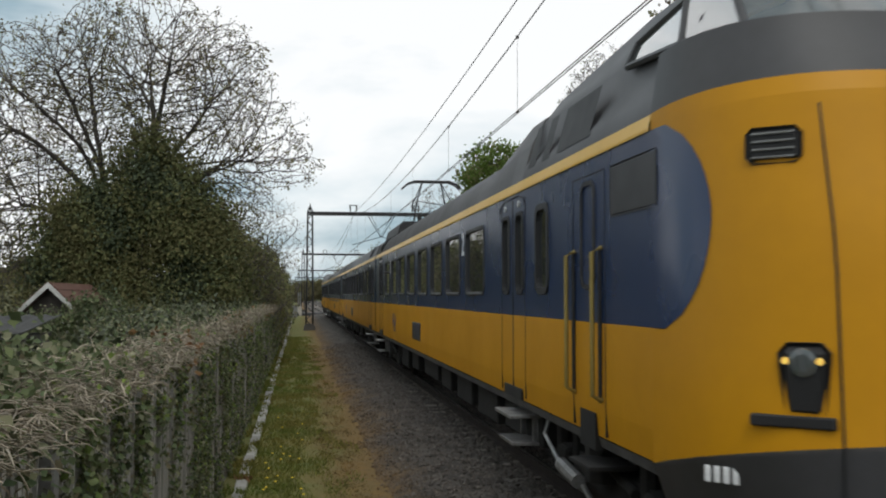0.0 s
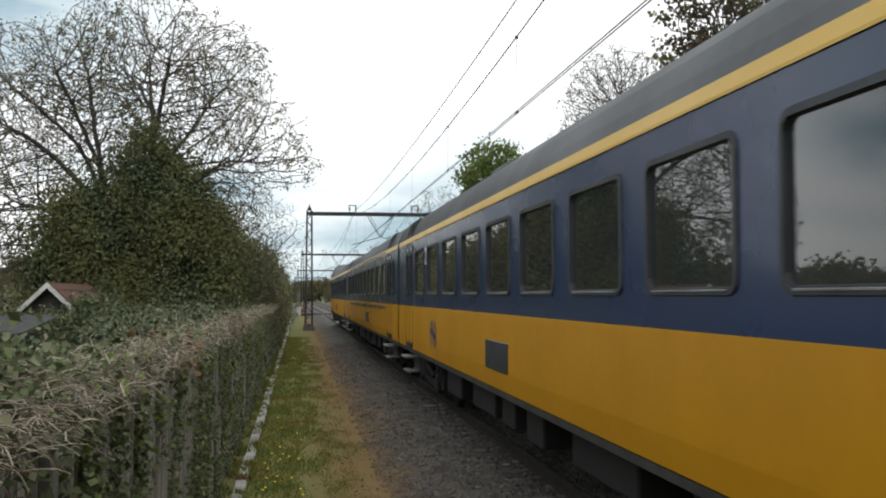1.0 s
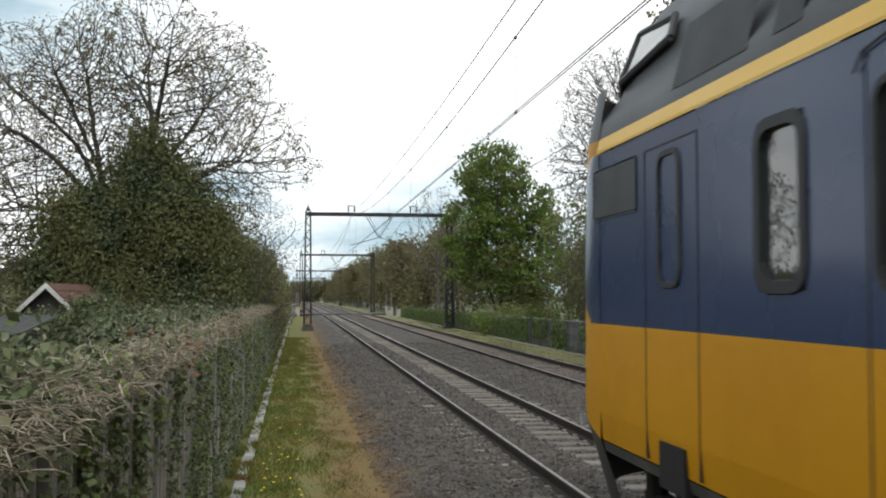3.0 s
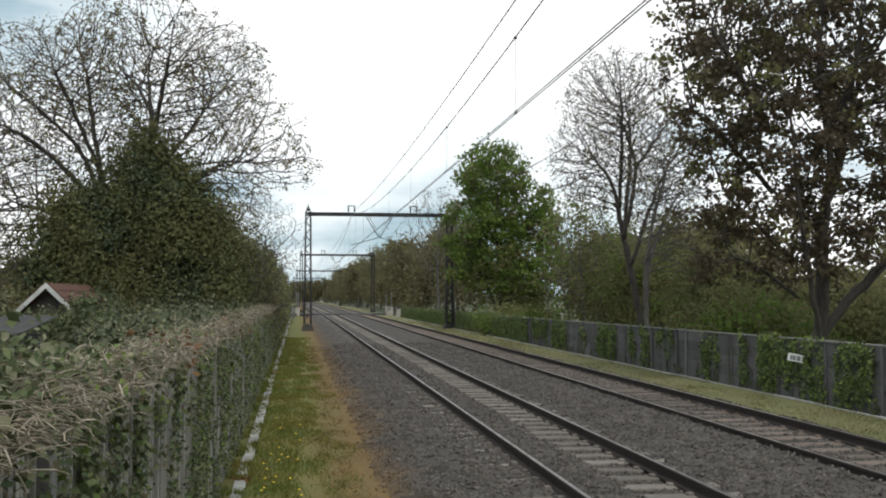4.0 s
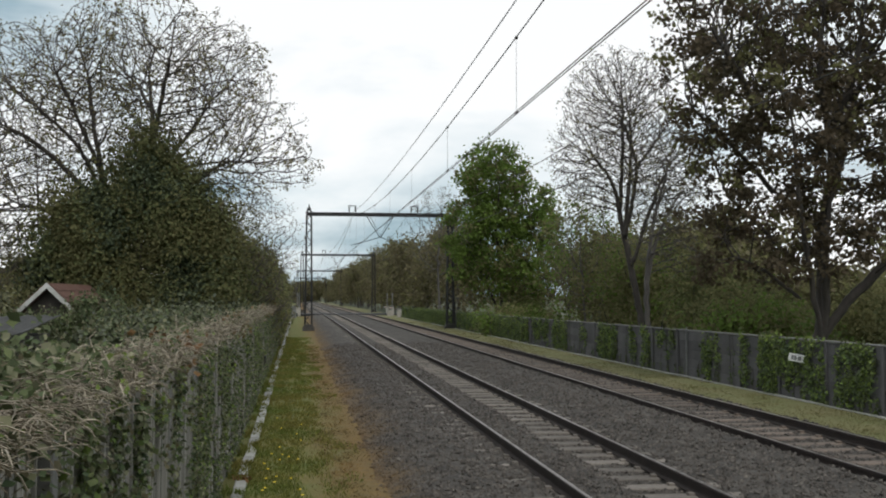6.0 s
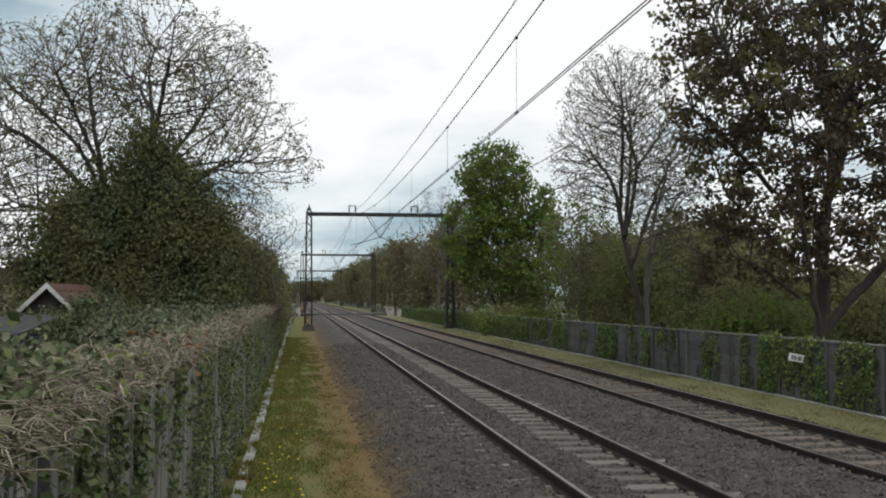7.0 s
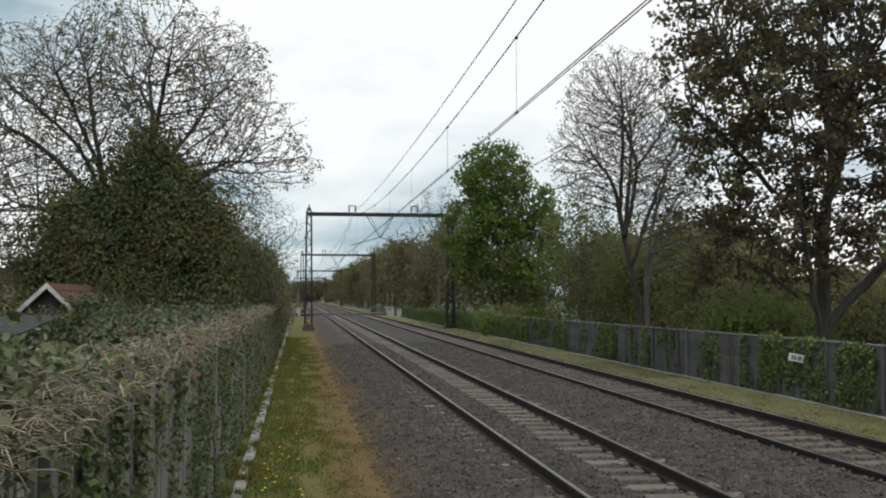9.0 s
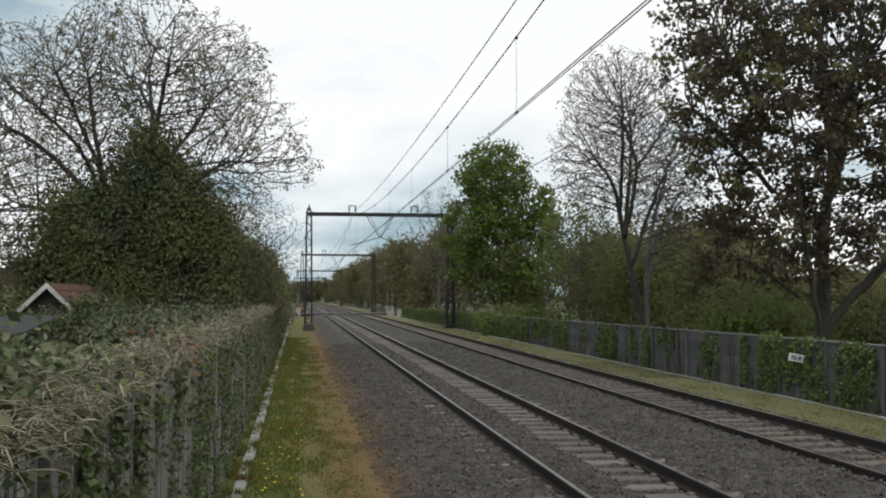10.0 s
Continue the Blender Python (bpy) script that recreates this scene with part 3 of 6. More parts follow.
def nose_parts(car, L, flip, lit):
    """The rounded cab end. s runs from the tip inwards."""
    def P(x, s, z):
        return (x, L - s if flip else s, z)

    def tip(z):
        return 0.22 + 0.05 * max(0, z - 1.2) + 0.16 * max(0, z - 2.4) + 0.35 * max(0, z - 3.3)
    reach = 1.75

    def plan(z, a, out=0.0):
        w = HALF + out
        if z < Z_LOW:
            w -= 0.35 * (Z_LOW - z)
        if z > Z_ROOF:
            w -= 0.16 * (z - Z_ROOF)
        x = w * max(0.0, math.cos(a)) ** 0.7
        s = tip(z) - out + (reach - tip(z)) * (1 - math.sin(a) ** 0.85)
        return x, s

    def skin(name, zs, mat, label, a0=0.0):
        bm = bmesh.new()
        cols = [a0 + (math.pi / 2 - a0) * i / 14 for i in range(15)]
        rows = []
        for z in zs:
            half = [(*plan(z, a), z + (0.32 * z / 0.98 * math.sin(a) ** 0.8 if z < 1.0 else 0.07 * math.sin(a) if z > 3.2 else 0.0)) for a in cols]
            rows.append([bm.verts.new(P(-x, s, h)) for x, s, h in half] + [bm.verts.new(P(x, s, h)) for x, s, h in half[::-1][1:]])
        for r0, r1 in zip(rows, rows[1:]):
            for i in range(len(r0) - 1):
                f = (r0[i], r0[i + 1], r1[i + 1], r1[i])
                bm.faces.new(f[::-1] if flip else f)
        return part(name, bm, mat, car, label, smooth=True)
    skin("skirt", [0.35, 0.6, 0.8, 0.963], M_DARKGREY, "dark grey lower front skirt")
    skin("bumper_trim", [0.963, 0.98], M_BOX, "thin grey trim line")
    skin("nose", [0.98, 1.34, 1.6, 1.895, 2.2, 2.5, 2.8, 3.0, 3.25], M_YELLOW, "rounded yellow cab front")
    skin("front_stripe", [Z_STRIPE, Z_ROOF], M_YELLOW, "yellow upper edge of the cab front")
    skin("cab_band", [Z_ROOF, 3.5, 3.66, 3.78], M_DARKGREY, "dark grey band below the windscreen")
    # blue side field with its round end
    for side in (-1, 1):
        bm = bmesh.new()
        rows = []
        for i in range(15):
            z = Z_SPLIT + (Z_STRIPE - Z_SPLIT) * i / 14
            u = (z - 2.575) / 0.69
            s_end = 1.62 - 0.62 * math.sqrt(max(0, 1 - u * u))
            row = []
            for k in range(9):
                s = s_end + (1.76 - s_end) * k / 8
                t = min(1.0, max(0.0, 1 - (s - tip(z)) / (reach - tip(z))))
                a = math.asin(min(1, t ** (1 / 0.85)))
                x, _ = plan(z, a, 0.005)
                row.append(bm.verts.new(P(side * x, s, z)))
            rows.append(row)
        for r0, r1 in zip(rows, rows[1:]):
            for i in range(8):
                bm.faces.new((r0[i], r0[i + 1], r1[i + 1], r1[i]))
        part("blue_field", bm, M_BLUE, car, "dark blue round-ended field", smooth=True)
    # raised cab: windscreen, pillars, side windows, roof
    def cabring(s, z_top, w):
        return [(w + 0.12, 3.6), (w + 0.06, 3.75), (w, 4.0), (w - 0.18, z_top - 0.06), (0.5, z_top - 0.01), (0.0, z_top)]
    bm = bmesh.new()
    rows = []
    for s, zt, w in ((1.6, 4.34, 1.1), (2.0, 4.43, 1.14), (2.9, 4.43, 1.15), (5.8, 4.3, 1.15)):
        half = [(1.405, 3.365), (1.38, 3.5)] + cabring(s, zt, w)[1:]
        rows.append([bm.verts.new(P(-x, s, z)) for x, z in half] + [bm.verts.new(P(x, s, z)) for x, z in half[::-1][1:]])
    for r0, r1 in zip(rows, rows[1:]):
        for i in range(len(r0) - 1):
            bm.faces.new((r0[i], r0[i + 1], r1[i + 1], r1[i]))
    part("cab_roof", bm, M_DARKGREY, car, "dark grey raised cab roof", smooth=True)
    bm = bmesh.new()
    ws = []
    for z, s0, w in ((3.82, 0.74, 0.98), (4.02, 0.96, 0.96), (4.24, 1.28, 0.93), (4.35, 1.62, 0.9)):
        ws.append([bm.verts.new(P(w * u, s0 + 0.42 * abs(u) ** 2.5 * (1 if z < 4.15 else 0.3), z)) for u in (-1, -0.8, -0.5, 0, 0.5, 0.8, 1)])
    for r0, r1 in zip(ws, ws[1:]):
        for i in range(6):
            bm.faces.new((r0[i], r0[i + 1], r1[i + 1], r1[i]))
    part("windscreen", bm, M_SCREEN, car, "large sloping windscreen", smooth=True)
    for side in (-1, 1):
        bm = bmesh.new()
        q = [bm.verts.new(P(side * x, s, z)) for x, s, z in ((0.99, 1.16, 3.83), (1.19, 1.66, 3.86), (1.09, 1.82, 4.19), (0.91, 1.6, 4.34))]
        bm.faces.new(q)
        part("cab_corner_window", bm, M_SCREEN, car, "slanted corner pane of the cab")
        bm = bmesh.new()
        q = [bm.verts.new(P(side * x, s, z)) for x, s, z in ((1.2, 1.74, 3.87), (1.2, 2.78, 3.95), (1.145, 2.72, 4.1), (1.1, 1.9, 4.2))]
        bm.faces.new(q)
        part("cab_side_window", bm, M_SCREEN, car, "narrow slanted cab side window")
        for a, b in (((0.99, 1.14, 3.82), (0.9, 1.6, 4.35)), ((0.99, 1.14, 3.82), (1.2, 1.7, 3.85)), ((1.2, 1.7, 3.85), (1.09, 1.86, 4.21)), ((1.2, 1.7, 3.85), (1.21, 2.82, 3.94)), ((1.21, 2.82, 3.94), (1.14, 2.74, 4.12)), ((1.14, 2.74, 4.12), (1.09, 1.86, 4.21)), ((0.05, 0.73, 3.82), (0.05, 1.6, 4.35))):
            bm = bmesh.new()
            tube(bm, [P(side * a[0], a[1], a[2]), P(side * b[0], b[1], b[2])], 0.03, 6)
            part("pillar", bm, M_DARKGREY, car)
        # headlamp cluster, vent grille, handle bar
        ang = 0.94
        hx, hs = plan(1.5, ang)
        turn = side * 42 if not flip else 180 - side * 42
        bm = bmesh.new()
        rounded_box(bm, -0.155, 0.155, -0.03, 0.05, -0.25, 0.19, 0.06)
        for v in bm.verts:
            v.co.x *= 1.0 - 0.28 * (0.19 - v.co.z) / 0.44
        h = part("headlamp", bm, M_RUBBER, car, "black headlamp housing")
        h.matrix_basis = Matrix.Translation(P(side * hx, hs, 1.66)) @ pose(0, 0, 0, 4, 0, turn)
        bm = bmesh.new()
        tube(bm, [(0, -0.03, 0.08), (0, -0.042, 0.08), (0, -0.05, 0.08)], [0.085, 0.08, 0.05], 18)
        part("lens", bm, M_SCREEN, h, "round clear lamp lens")
        for k in (-0.095, 0.095):
            bm = bmesh.new()
            tube(bm, [(k, -0.05, 0.09), (k, -0.03, 0.09)], 0.02, 12)
            part("lamp", bm, M_GLOW if lit else M_LAMP, h)
        gx, gs = plan(2.95, 0.86)
        bm = bmesh.new()
        rounded_box(bm, -0.165, 0.165, -0.015, 0.03, -0.11, 0.11, 0.04)
        g = part("vent", bm, M_RUBBER, car, "dark rounded ventilation grille")
        g.matrix_basis = Matrix.Translation(P(side * gx, gs, 3.0)) @ pose(0, 0, 0, 0, 0, (side * 42) if not flip else (180 - side * 42))
        for i in range(4):
            bm = bmesh.new()
            rounded_box(bm, -0.125, 0.125, -0.03, -0.012, -0.08 + i * 0.047, -0.066 + i * 0.047, 0.004)
            part("louvre", bm, M_GALV, g)
        bm = bmesh.new()
        rounded_box(bm, -0.24, 0.24, -0.02, 0.03, -0.035, 0.035, 0.01)
        k = part("front_step", bm, M_RUBBER, car, "black step slot")
        kx, ks = plan(1.4, 0.88)
        k.matrix_basis = Matrix.Translation(P(side * kx, ks, 1.40)) @ pose(0, 0, 0, 0, 0, turn)
        # number plate as bars
        nx, ns = plan(0.95, 0.5)
        for i in range(4):
            bm = bmesh.new()
            rounded_box(bm, -0.02, 0.02, -0.006, 0.004, -0.05, 0.05, 0.004)
            o = part("number_bar", bm, M_LIGHTGREY, car)
            o.matrix_basis = Matrix.Translation(P(side * nx, ns, 1.04)) @ pose(0, 0, 0, 0, 0, side * 48 if not flip else 180 - side * 48) @ pose((i - 1.5) * 0.06, -0.01, 0)
    # gangway door on the front
    for k in (-1, 1):
        bm = bmesh.new()
        pts = []
        for i in range(10):
            z = 1.0 + 2.24 * i / 9
            x, s = plan(z, 1.1, 0.003)
            pts.append(P(k * x, s, z))
        tube(bm, pts, 0.008, 5)
        part("door_seam", bm, M_RUBBER, car, "dark seam of the front gangway door")
    bm = bmesh.new()
    y0, y1 = P(0, -0.35, 0)[1], P(0, 1.2, 0)[1]
    tube(bm, [(0, y0, 0.75), (0, y1, 0.75)], 0.14, 10)
    rounded_box(bm, -0.2, 0.2, min(y0, y0 + (0.25 if not flip else -0.25)), max(y0, y0 + (0.25 if not flip else -0.25)), 0.55, 0.95, 0.03)
    part("coupler", bm, M_UNDER, car, "black automatic coupler")


def door(car, y, split, cab=False):
    """A pair of plug doors round the seam at split, with slit windows and footsteps."""
    for side in (-1, 1):
        bm = bmesh.new()
        o = HALF + 0.004
        box(bm, side * o if side < 0 else HALF - 0.01, -HALF + 0.01 if side < 0 else o, split - 0.018, split + 0.018, Z_LOW + 0.04, 3.18)
        d = part("door", bm, M_RUBBER, car, "folding carriage door with black rubber seams")
        for yy in (split - 0.62, split + 0.62):
            bm = bmesh.new()
            box(bm, side * o if side < 0 else HALF - 0.01, -HALF + 0.01 if side < 0 else o, yy - 0.006, yy + 0.006, Z_LOW + 0.04, 3.18)
            part("door_edge", bm, M_RUBBER, d)
        bm = bmesh.new()
        pts = [(side * (o + 0.012), split + 0.68 * c, 3.08 + 0.13 * min(1, (1 - abs(c)) * 6)) for c in (-1, -0.97, -0.9, -0.5, 0, 0.5, 0.9, 0.97, 1)]
        tube(bm, pts, 0.007, 5)
        part("rain_gutter", bm, M_RUBBER, d)
        for dy in (-0.36, 0.36):
            window(d, RING_SLIT, PANE_SLIT, side, split + dy, (Z_SILL + Z_HEAD) / 2)
        for dy in (-0.36, 0.36):
            bm = bmesh.new()
            tube(bm, [(side * (o + 0.02), split + dy, 3.12), (side * (o - 0.02), split + dy, 3.12)], 0.035, 10)
            part("door_lamp", bm, M_LIGHTGREY, d, "small pale button above the door")
        bm = bmesh.new()
        box(bm, min(side * 1.36, side * 1.0), max(side * 1.36, side * 1.0), split - 0.6, split + 0.6, 0.90, 0.975)
        box(bm, side * 1.42 if side < 0 else 1.3, -1.3 if side < 0 else 1.42, split - 0.45, split + 0.45, 0.985, 1.1)
        part("door_well", bm, M_RUBBER, d)
        for z, w, xo in ((0.80, 0.42, 1.54), (0.50, 0.36, 1.50)):
            bm = bmesh.new()
            rounded_box(bm, min(side * 1.12, side * xo), max(side * 1.12, side * xo), split - w, split + w, z - 0.02, z + 0.02, 0.006)
            for k in (-1, 1):
                box(bm, min(side * 1.2, side * 1.26), max(side * 1.2, side * 1.26), split + k * w * 0.8 - 0.02, split + k * w * 0.8 + 0.02, z, z + 0.3)
            part("footstep", bm, M_STEP, d, "worn pale metal footstep")


def carriage(name, start, end, wide, doors, narrow, cab="", label="", first=None, pantograph=False, marks=(), grille=None, logo=None):
    L = end - start
    car = empty("train_carriage", pose(NEAR_TRACK, NOSE_AT_START + start, 0), label=label, category="train carriage", group="carriages of the passing train")
    loc = lambda s: s - start
    y0, y1 = (1.75 if cab == "front" else 0.0), (L - 1.75 if cab == "rear" else L)
    holes = []
    for c in wide:
        holes.append((loc(c) - WIDE / 2, loc(c) + WIDE / 2, Z_SILL, Z_HEAD))
    for c in narrow:
        holes.append((loc(c) - 0.25, loc(c) + 0.25, Z_SILL, Z_HEAD))
    for c in doors:
        for d in (-0.36, 0.36):
            holes.append((loc(c) + d - 0.17, loc(c) + d + 0.17, Z_SILL, Z_HEAD))
    ys = sorted({y0, y1, *[v for h in holes for v in h[:2]]})
    bm = bmesh.new()
    for side in (-1, 1):
        side_strip(bm, ys, [Z_SPLIT, Z_SILL, Z_HEAD, Z_STRIPE], [HALF] * 4, holes, side)
    if not cab == "front":
        box(bm, -HALF + 0.01, HALF - 0.01, 0.0, 0.04, Z_SPLIT, Z_STRIPE)
    if not cab == "rear":
        box(bm, -HALF + 0.01, HALF - 0.01, L - 0.04, L, Z_SPLIT, Z_STRIPE)
    part("upper_body", bm, M_BLUE, car, "dark blue upper side with window openings")
    bm = bmesh.new()
    for side in (-1, 1):
        side_strip(bm, [y0, (y0 + y1) / 2, y1], [Z_LOW, 1.2, Z_SPLIT], [HALF - 0.02, HALF, HALF], [], side)
    if not cab == "front":
        box(bm, -HALF + 0.02, HALF - 0.02, 0.0, 0.04, Z_LOW, Z_SPLIT)
    if not cab == "rear":
        box(bm, -HALF + 0.02, HALF - 0.02, L - 0.04, L, Z_LOW, Z_SPLIT)
    part("lower_body", bm, M_YELLOW, car, "yellow lower side, slightly grimy")
    bm = bmesh.new()
    for side in (-1, 1):
        side_strip(bm, [y0, y1], [Z_STRIPE, Z_STRIPE + 0.02, Z_ROOF], [HALF + 0.012, HALF + 0.014, HALF - 0.004], [], side)
    part("edge_stripe", bm, M_STRIPE, car, "pale yellow stripe below the roof")
    bm = bmesh.new()
    for side in (-1, 1):
        side_strip(bm, [y0, y1], [Z_LOW - 0.09, Z_LOW - 0.01], [HALF - 0.04, HALF - 0.02], [], side)
    part("sole_bar", bm, M_BOX, car, "grey sole bar under the body side")
    ya, yb = (5.8 if cab == "front" else 0.0), (L - 5.8 if cab == "rear" else L)

    def line_at(y):
        k = 0.0
        if cab == "front":
            k = max(0.0, min(1.0, (8.7 - y) / 2.3))
        if cab == "rear":
            k = max(0.0, min(1.0, (y - (L - 8.7)) / 2.3))
        return [(a[0] + (b[0] - a[0]) * k, a[1] + (b[1] - a[1]) * k) for a, b in zip(ROOF_LINE, HUMP_LINE)]
    bands = sorted({ya, yb, *[v for v in ((8.7, 6.4) if cab == "front" else (L - 8.7, L - 6.4) if cab else ()) if ya < v < yb]})
    loft("roof", line_at, bands, M_ROOF, car, "dark grey rounded carriage roof")
    # added dark block that stops the view through, with dark floor and ceiling
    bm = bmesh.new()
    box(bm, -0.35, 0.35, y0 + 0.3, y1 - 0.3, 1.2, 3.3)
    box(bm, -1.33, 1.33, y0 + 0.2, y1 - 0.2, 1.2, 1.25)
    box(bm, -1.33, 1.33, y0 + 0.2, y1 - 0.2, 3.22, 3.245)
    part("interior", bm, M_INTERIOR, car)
    for side in (-1, 1):
        for i, c in enumerate(wide):
            window(car, RING_WIDE, PANE_WIDE, side, loc(c), (Z_SILL + Z_HEAD) / 2, sash=(i == {0.0: 7, 27.2: 9, 53.6: 7}.get(start, 4)), sill=True)
        for c in narrow:
            window(car, RING_NARROW, PANE_NARROW, side, loc(c), (Z_SILL + Z_HEAD) / 2)
    for c in doors:
        door(car, loc(c), loc(c))
    for s, body in marks:
        text_mark(car, body, loc(s), 2.71, 0.34, M_LIGHTGREY, "white painted class number")
    if grille:
        for side in (-1, 1):
            bm = bmesh.new()
            rounded_box(bm, side * HALF - 0.012, side * HALF + 0.012, loc(grille) - 0.69, loc(grille) + 0.69, 1.2, 1.56, 0.01)
            g = part("side_grille", bm, M_FRAME, car, "dark grey grille panel")
            for i in range(11):
                bm = bmesh.new()
                rounded_box(bm, side * HALF - 0.018, side * HALF + 0.018, loc(grille) - 0.64, loc(grille) + 0.64, 1.235 + i * 0.027, 1.246 + i * 0.027, 0.003)
                part("louvre", bm, M_RUBBER, g)
    if logo:
        emblem(car, loc(logo), 1.43, 0.86)
    if first:
        for z, w in ((1.775, 0.04), (3.305, 0.022)):
            bm = bmesh.new()
            for side in (-1, 1):
                box(bm, min(side * (HALF + 0.018), side * 1.39), max(side * (HALF + 0.018), side * 1.39), loc(first[0]), loc(first[1]), z - w, z + w)
            part("first_class_line", bm, M_BLUE, car, "thin dark blue line along the side")
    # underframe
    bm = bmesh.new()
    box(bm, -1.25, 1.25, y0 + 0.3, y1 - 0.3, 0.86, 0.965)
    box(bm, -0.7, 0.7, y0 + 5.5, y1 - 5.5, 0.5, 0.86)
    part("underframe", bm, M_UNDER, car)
    r = random.Random(int(start * 7))
    y = 5.8
    while y < L - 7.0:
        w = r.uniform(0.7, 2.2)
        for side in (-1, 1):
            bm = bmesh.new()
            rounded_box(bm, min(side * 0.72, side * 1.2), max(side * 0.72, side * 1.2), y, y + w, r.uniform(0.36, 0.5), 0.855, 0.02)
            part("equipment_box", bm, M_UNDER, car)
        y += w + r.uniform(0.25, 1.2)
    for yb_ in (3.7, L - 3.7):
        bogie(car, yb_)
    # ends
    if cab != "rear":
        bm = bmesh.new()
        for i in range(4):
            o = 0.03 if i % 2 else 0.0
            prism(bm, [(-1.28 + o, 1.0), (1.28 - o, 1.0), (1.28 - o, 3.6), (1.0, 3.75), (-1.0, 3.75), (-1.28 + o, 3.6)], L + 0.1 * i, L + 0.1 * i + 0.1)
        part("gangway_bellows", bm, M_RUBBER, car, "black rubber gangway bellows")
    # roof louvres over the doors
    for c in doors:
        if cab == "front" and loc(c) < 9 or cab == "rear" and loc(c) > L - 9:
            continue
        for side in (-1, 1):
            bm = bmesh.new()
            for i in range(7):
                k = i / 6
                x, z = 1.385 - 0.16 * k ** 1.6, 3.42 + 0.34 * k
                tube(bm, [(side * x, loc(c) - 0.7, z), (side * x, loc(c) + 0.7, z)], 0.016, 4)
            part("roof_louvre", bm, M_RUBBER, car, "dark louvres in the roof edge")
    for yc in (([] if cab == "front" else [2.3]) + ([] if cab else [L - 9.5])):
        bm = bmesh.new()
        rounded_box(bm, -0.75, 0.75, yc, yc + 1.3, 3.9, 4.12, 0.05)
        part("roof_box", bm, M_ROOF, car)
    if cab:
        nose_parts(car, L, cab == "rear", cab == "front")
        flip = cab == "rear"
        P = lambda s: L - s if flip else s
        for side in (-1, 1):
            bm = bmesh.new()
            for s in (2.82, 3.75):
                box(bm, min(side * 1.39, side * (HALF + 0.004)), max(side * 1.39, side * (HALF + 0.004)), P(s) - 0.006, P(s) + 0.006, 1.0, 3.12)
            box(bm, min(side * 1.39, side * (HALF + 0.004)), max(side * 1.39, side * (HALF + 0.004)), min(P(2.82), P(3.75)), max(P(2.82), P(3.75)), 3.114, 3.126)
            d = part("cab_door", bm, M_RUBBER, car, "driver's door with dark seams")
            for s in ((2.88, 3.66) if not flip else ()):
                bm = bmesh.new()
                tube(bm, [(side * 1.42, P(s), 2.5), (side * 1.5, P(s), 2.46), (side * 1.5, P(s), 1.32), (side * 1.42, P(s), 1.28)], 0.02, 8)
                part("grab_rail", bm, M_BRASS, d, "yellow grab rail beside the door")
                bm = bmesh.new()
                tube(bm, [(side * 1.417, P(s) + 0.05, 2.5), (side * 1.417, P(s) + 0.05, 1.26)], 0.022, 6)
                part("rail_recess", bm, M_RUBBER, d)
            w = window(d, RING_SLIT, PANE_SLIT, side, P(3.28), 2.62)
            bm = bmesh.new()
            rounded_box(bm, min(side * 1.40, side * 1.418), max(side * 1.40, side * 1.418), min(P(1.62), P(2.66)), max(P(1.62), P(2.66)), 2.72, 3.12, 0.02)
            part("cab_side_panel", bm, M_FRAME, car, "dark panel beside the cab")
            for a, b in ((3.3, 4.4), (4.7, 5.0), (5.3, 5.6)):
                bm = bmesh.new()
                q = [bm.verts.new((side * x, P(s), z)) for s, x, z in ((a, 1.392, 3.46), (b, 1.392, 3.46), (b, 1.27, 3.9), (a, 1.27, 3.9))]
                bm.faces.new(q)
                bmesh.ops.solidify(bm, geom=bm.faces[:], thickness=0.02)
                part("roof_side_panel", bm, M_RUBBER, car, "dark inset panel in the cab roof side")
            bm = bmesh.new()
            rounded_box(bm, min(side * 1.1, side * 1.5), max(side * 1.1, side * 1.5), P(3.3) - 0.3, P(3.3) + 0.3, 0.7, 0.74, 0.006)
            box(bm, min(side * 1.2, side * 1.42), max(side * 1.2, side * 1.42), P(3.3) - 0.22, P(3.3) + 0.22, 0.86, 1.16)
            part("cab_step", bm, M_UNDER, car)
            bm = bmesh.new()
            tube(bm, [(side * 1.28, P(5.1), 0.95), (side * 1.34, P(5.1), 0.72), (side * 1.32, P(4.7), 0.55), (side * 1.26, P(4.3), 0.42)], 0.022, 8)
            tube(bm, [(side * 1.3, P(4.6), 0.5), (side * 1.3, P(4.0), 0.44)], 0.07, 10)
            tube(bm, [(side * 1.28, P(3.95), 0.42), (side * 1.18, P(3.8), 0.2)], 0.03, 8)
            part("sand_pipe", bm, M_STEP, car, "worn pale sanding pipe beside the bogie")
    if pantograph:
        pc = loc(24.2)
        bm = bmesh.new()
        prism(bm, [(-1.14, 3.8), (1.14, 3.8), (1.06, 4.08), (0.98, 4.15), (-0.98, 4.15), (-1.06, 4.08)], loc(22.6), loc(26.6))
        part("roof_well", bm, M_RUBBER, car, "black equipment deck on the roof")
        bm = bmesh.new()
        for sx in (-0.45, 0.45):
            tube(bm, [(sx, pc + 0.7, 4.25), (sx * 1.1, pc - 0.6, 4.8), (sx * 0.6, pc, 5.41)], 0.027, 6)
            tube(bm, [(sx, pc - 0.7, 4.25), (sx * 1.1, pc + 0.6, 4.8), (sx * 0.6, pc, 5.41)], 0.027, 6)
            for d in (-0.9, 0.9):
                tube(bm, [(sx, pc + d, 4.1), (sx, pc + d, 4.34)], 0.06, 8)
        tube(bm, [(-0.5, pc - 0.6, 4.8), (0.5, pc + 0.6, 4.8)], 0.014, 5)
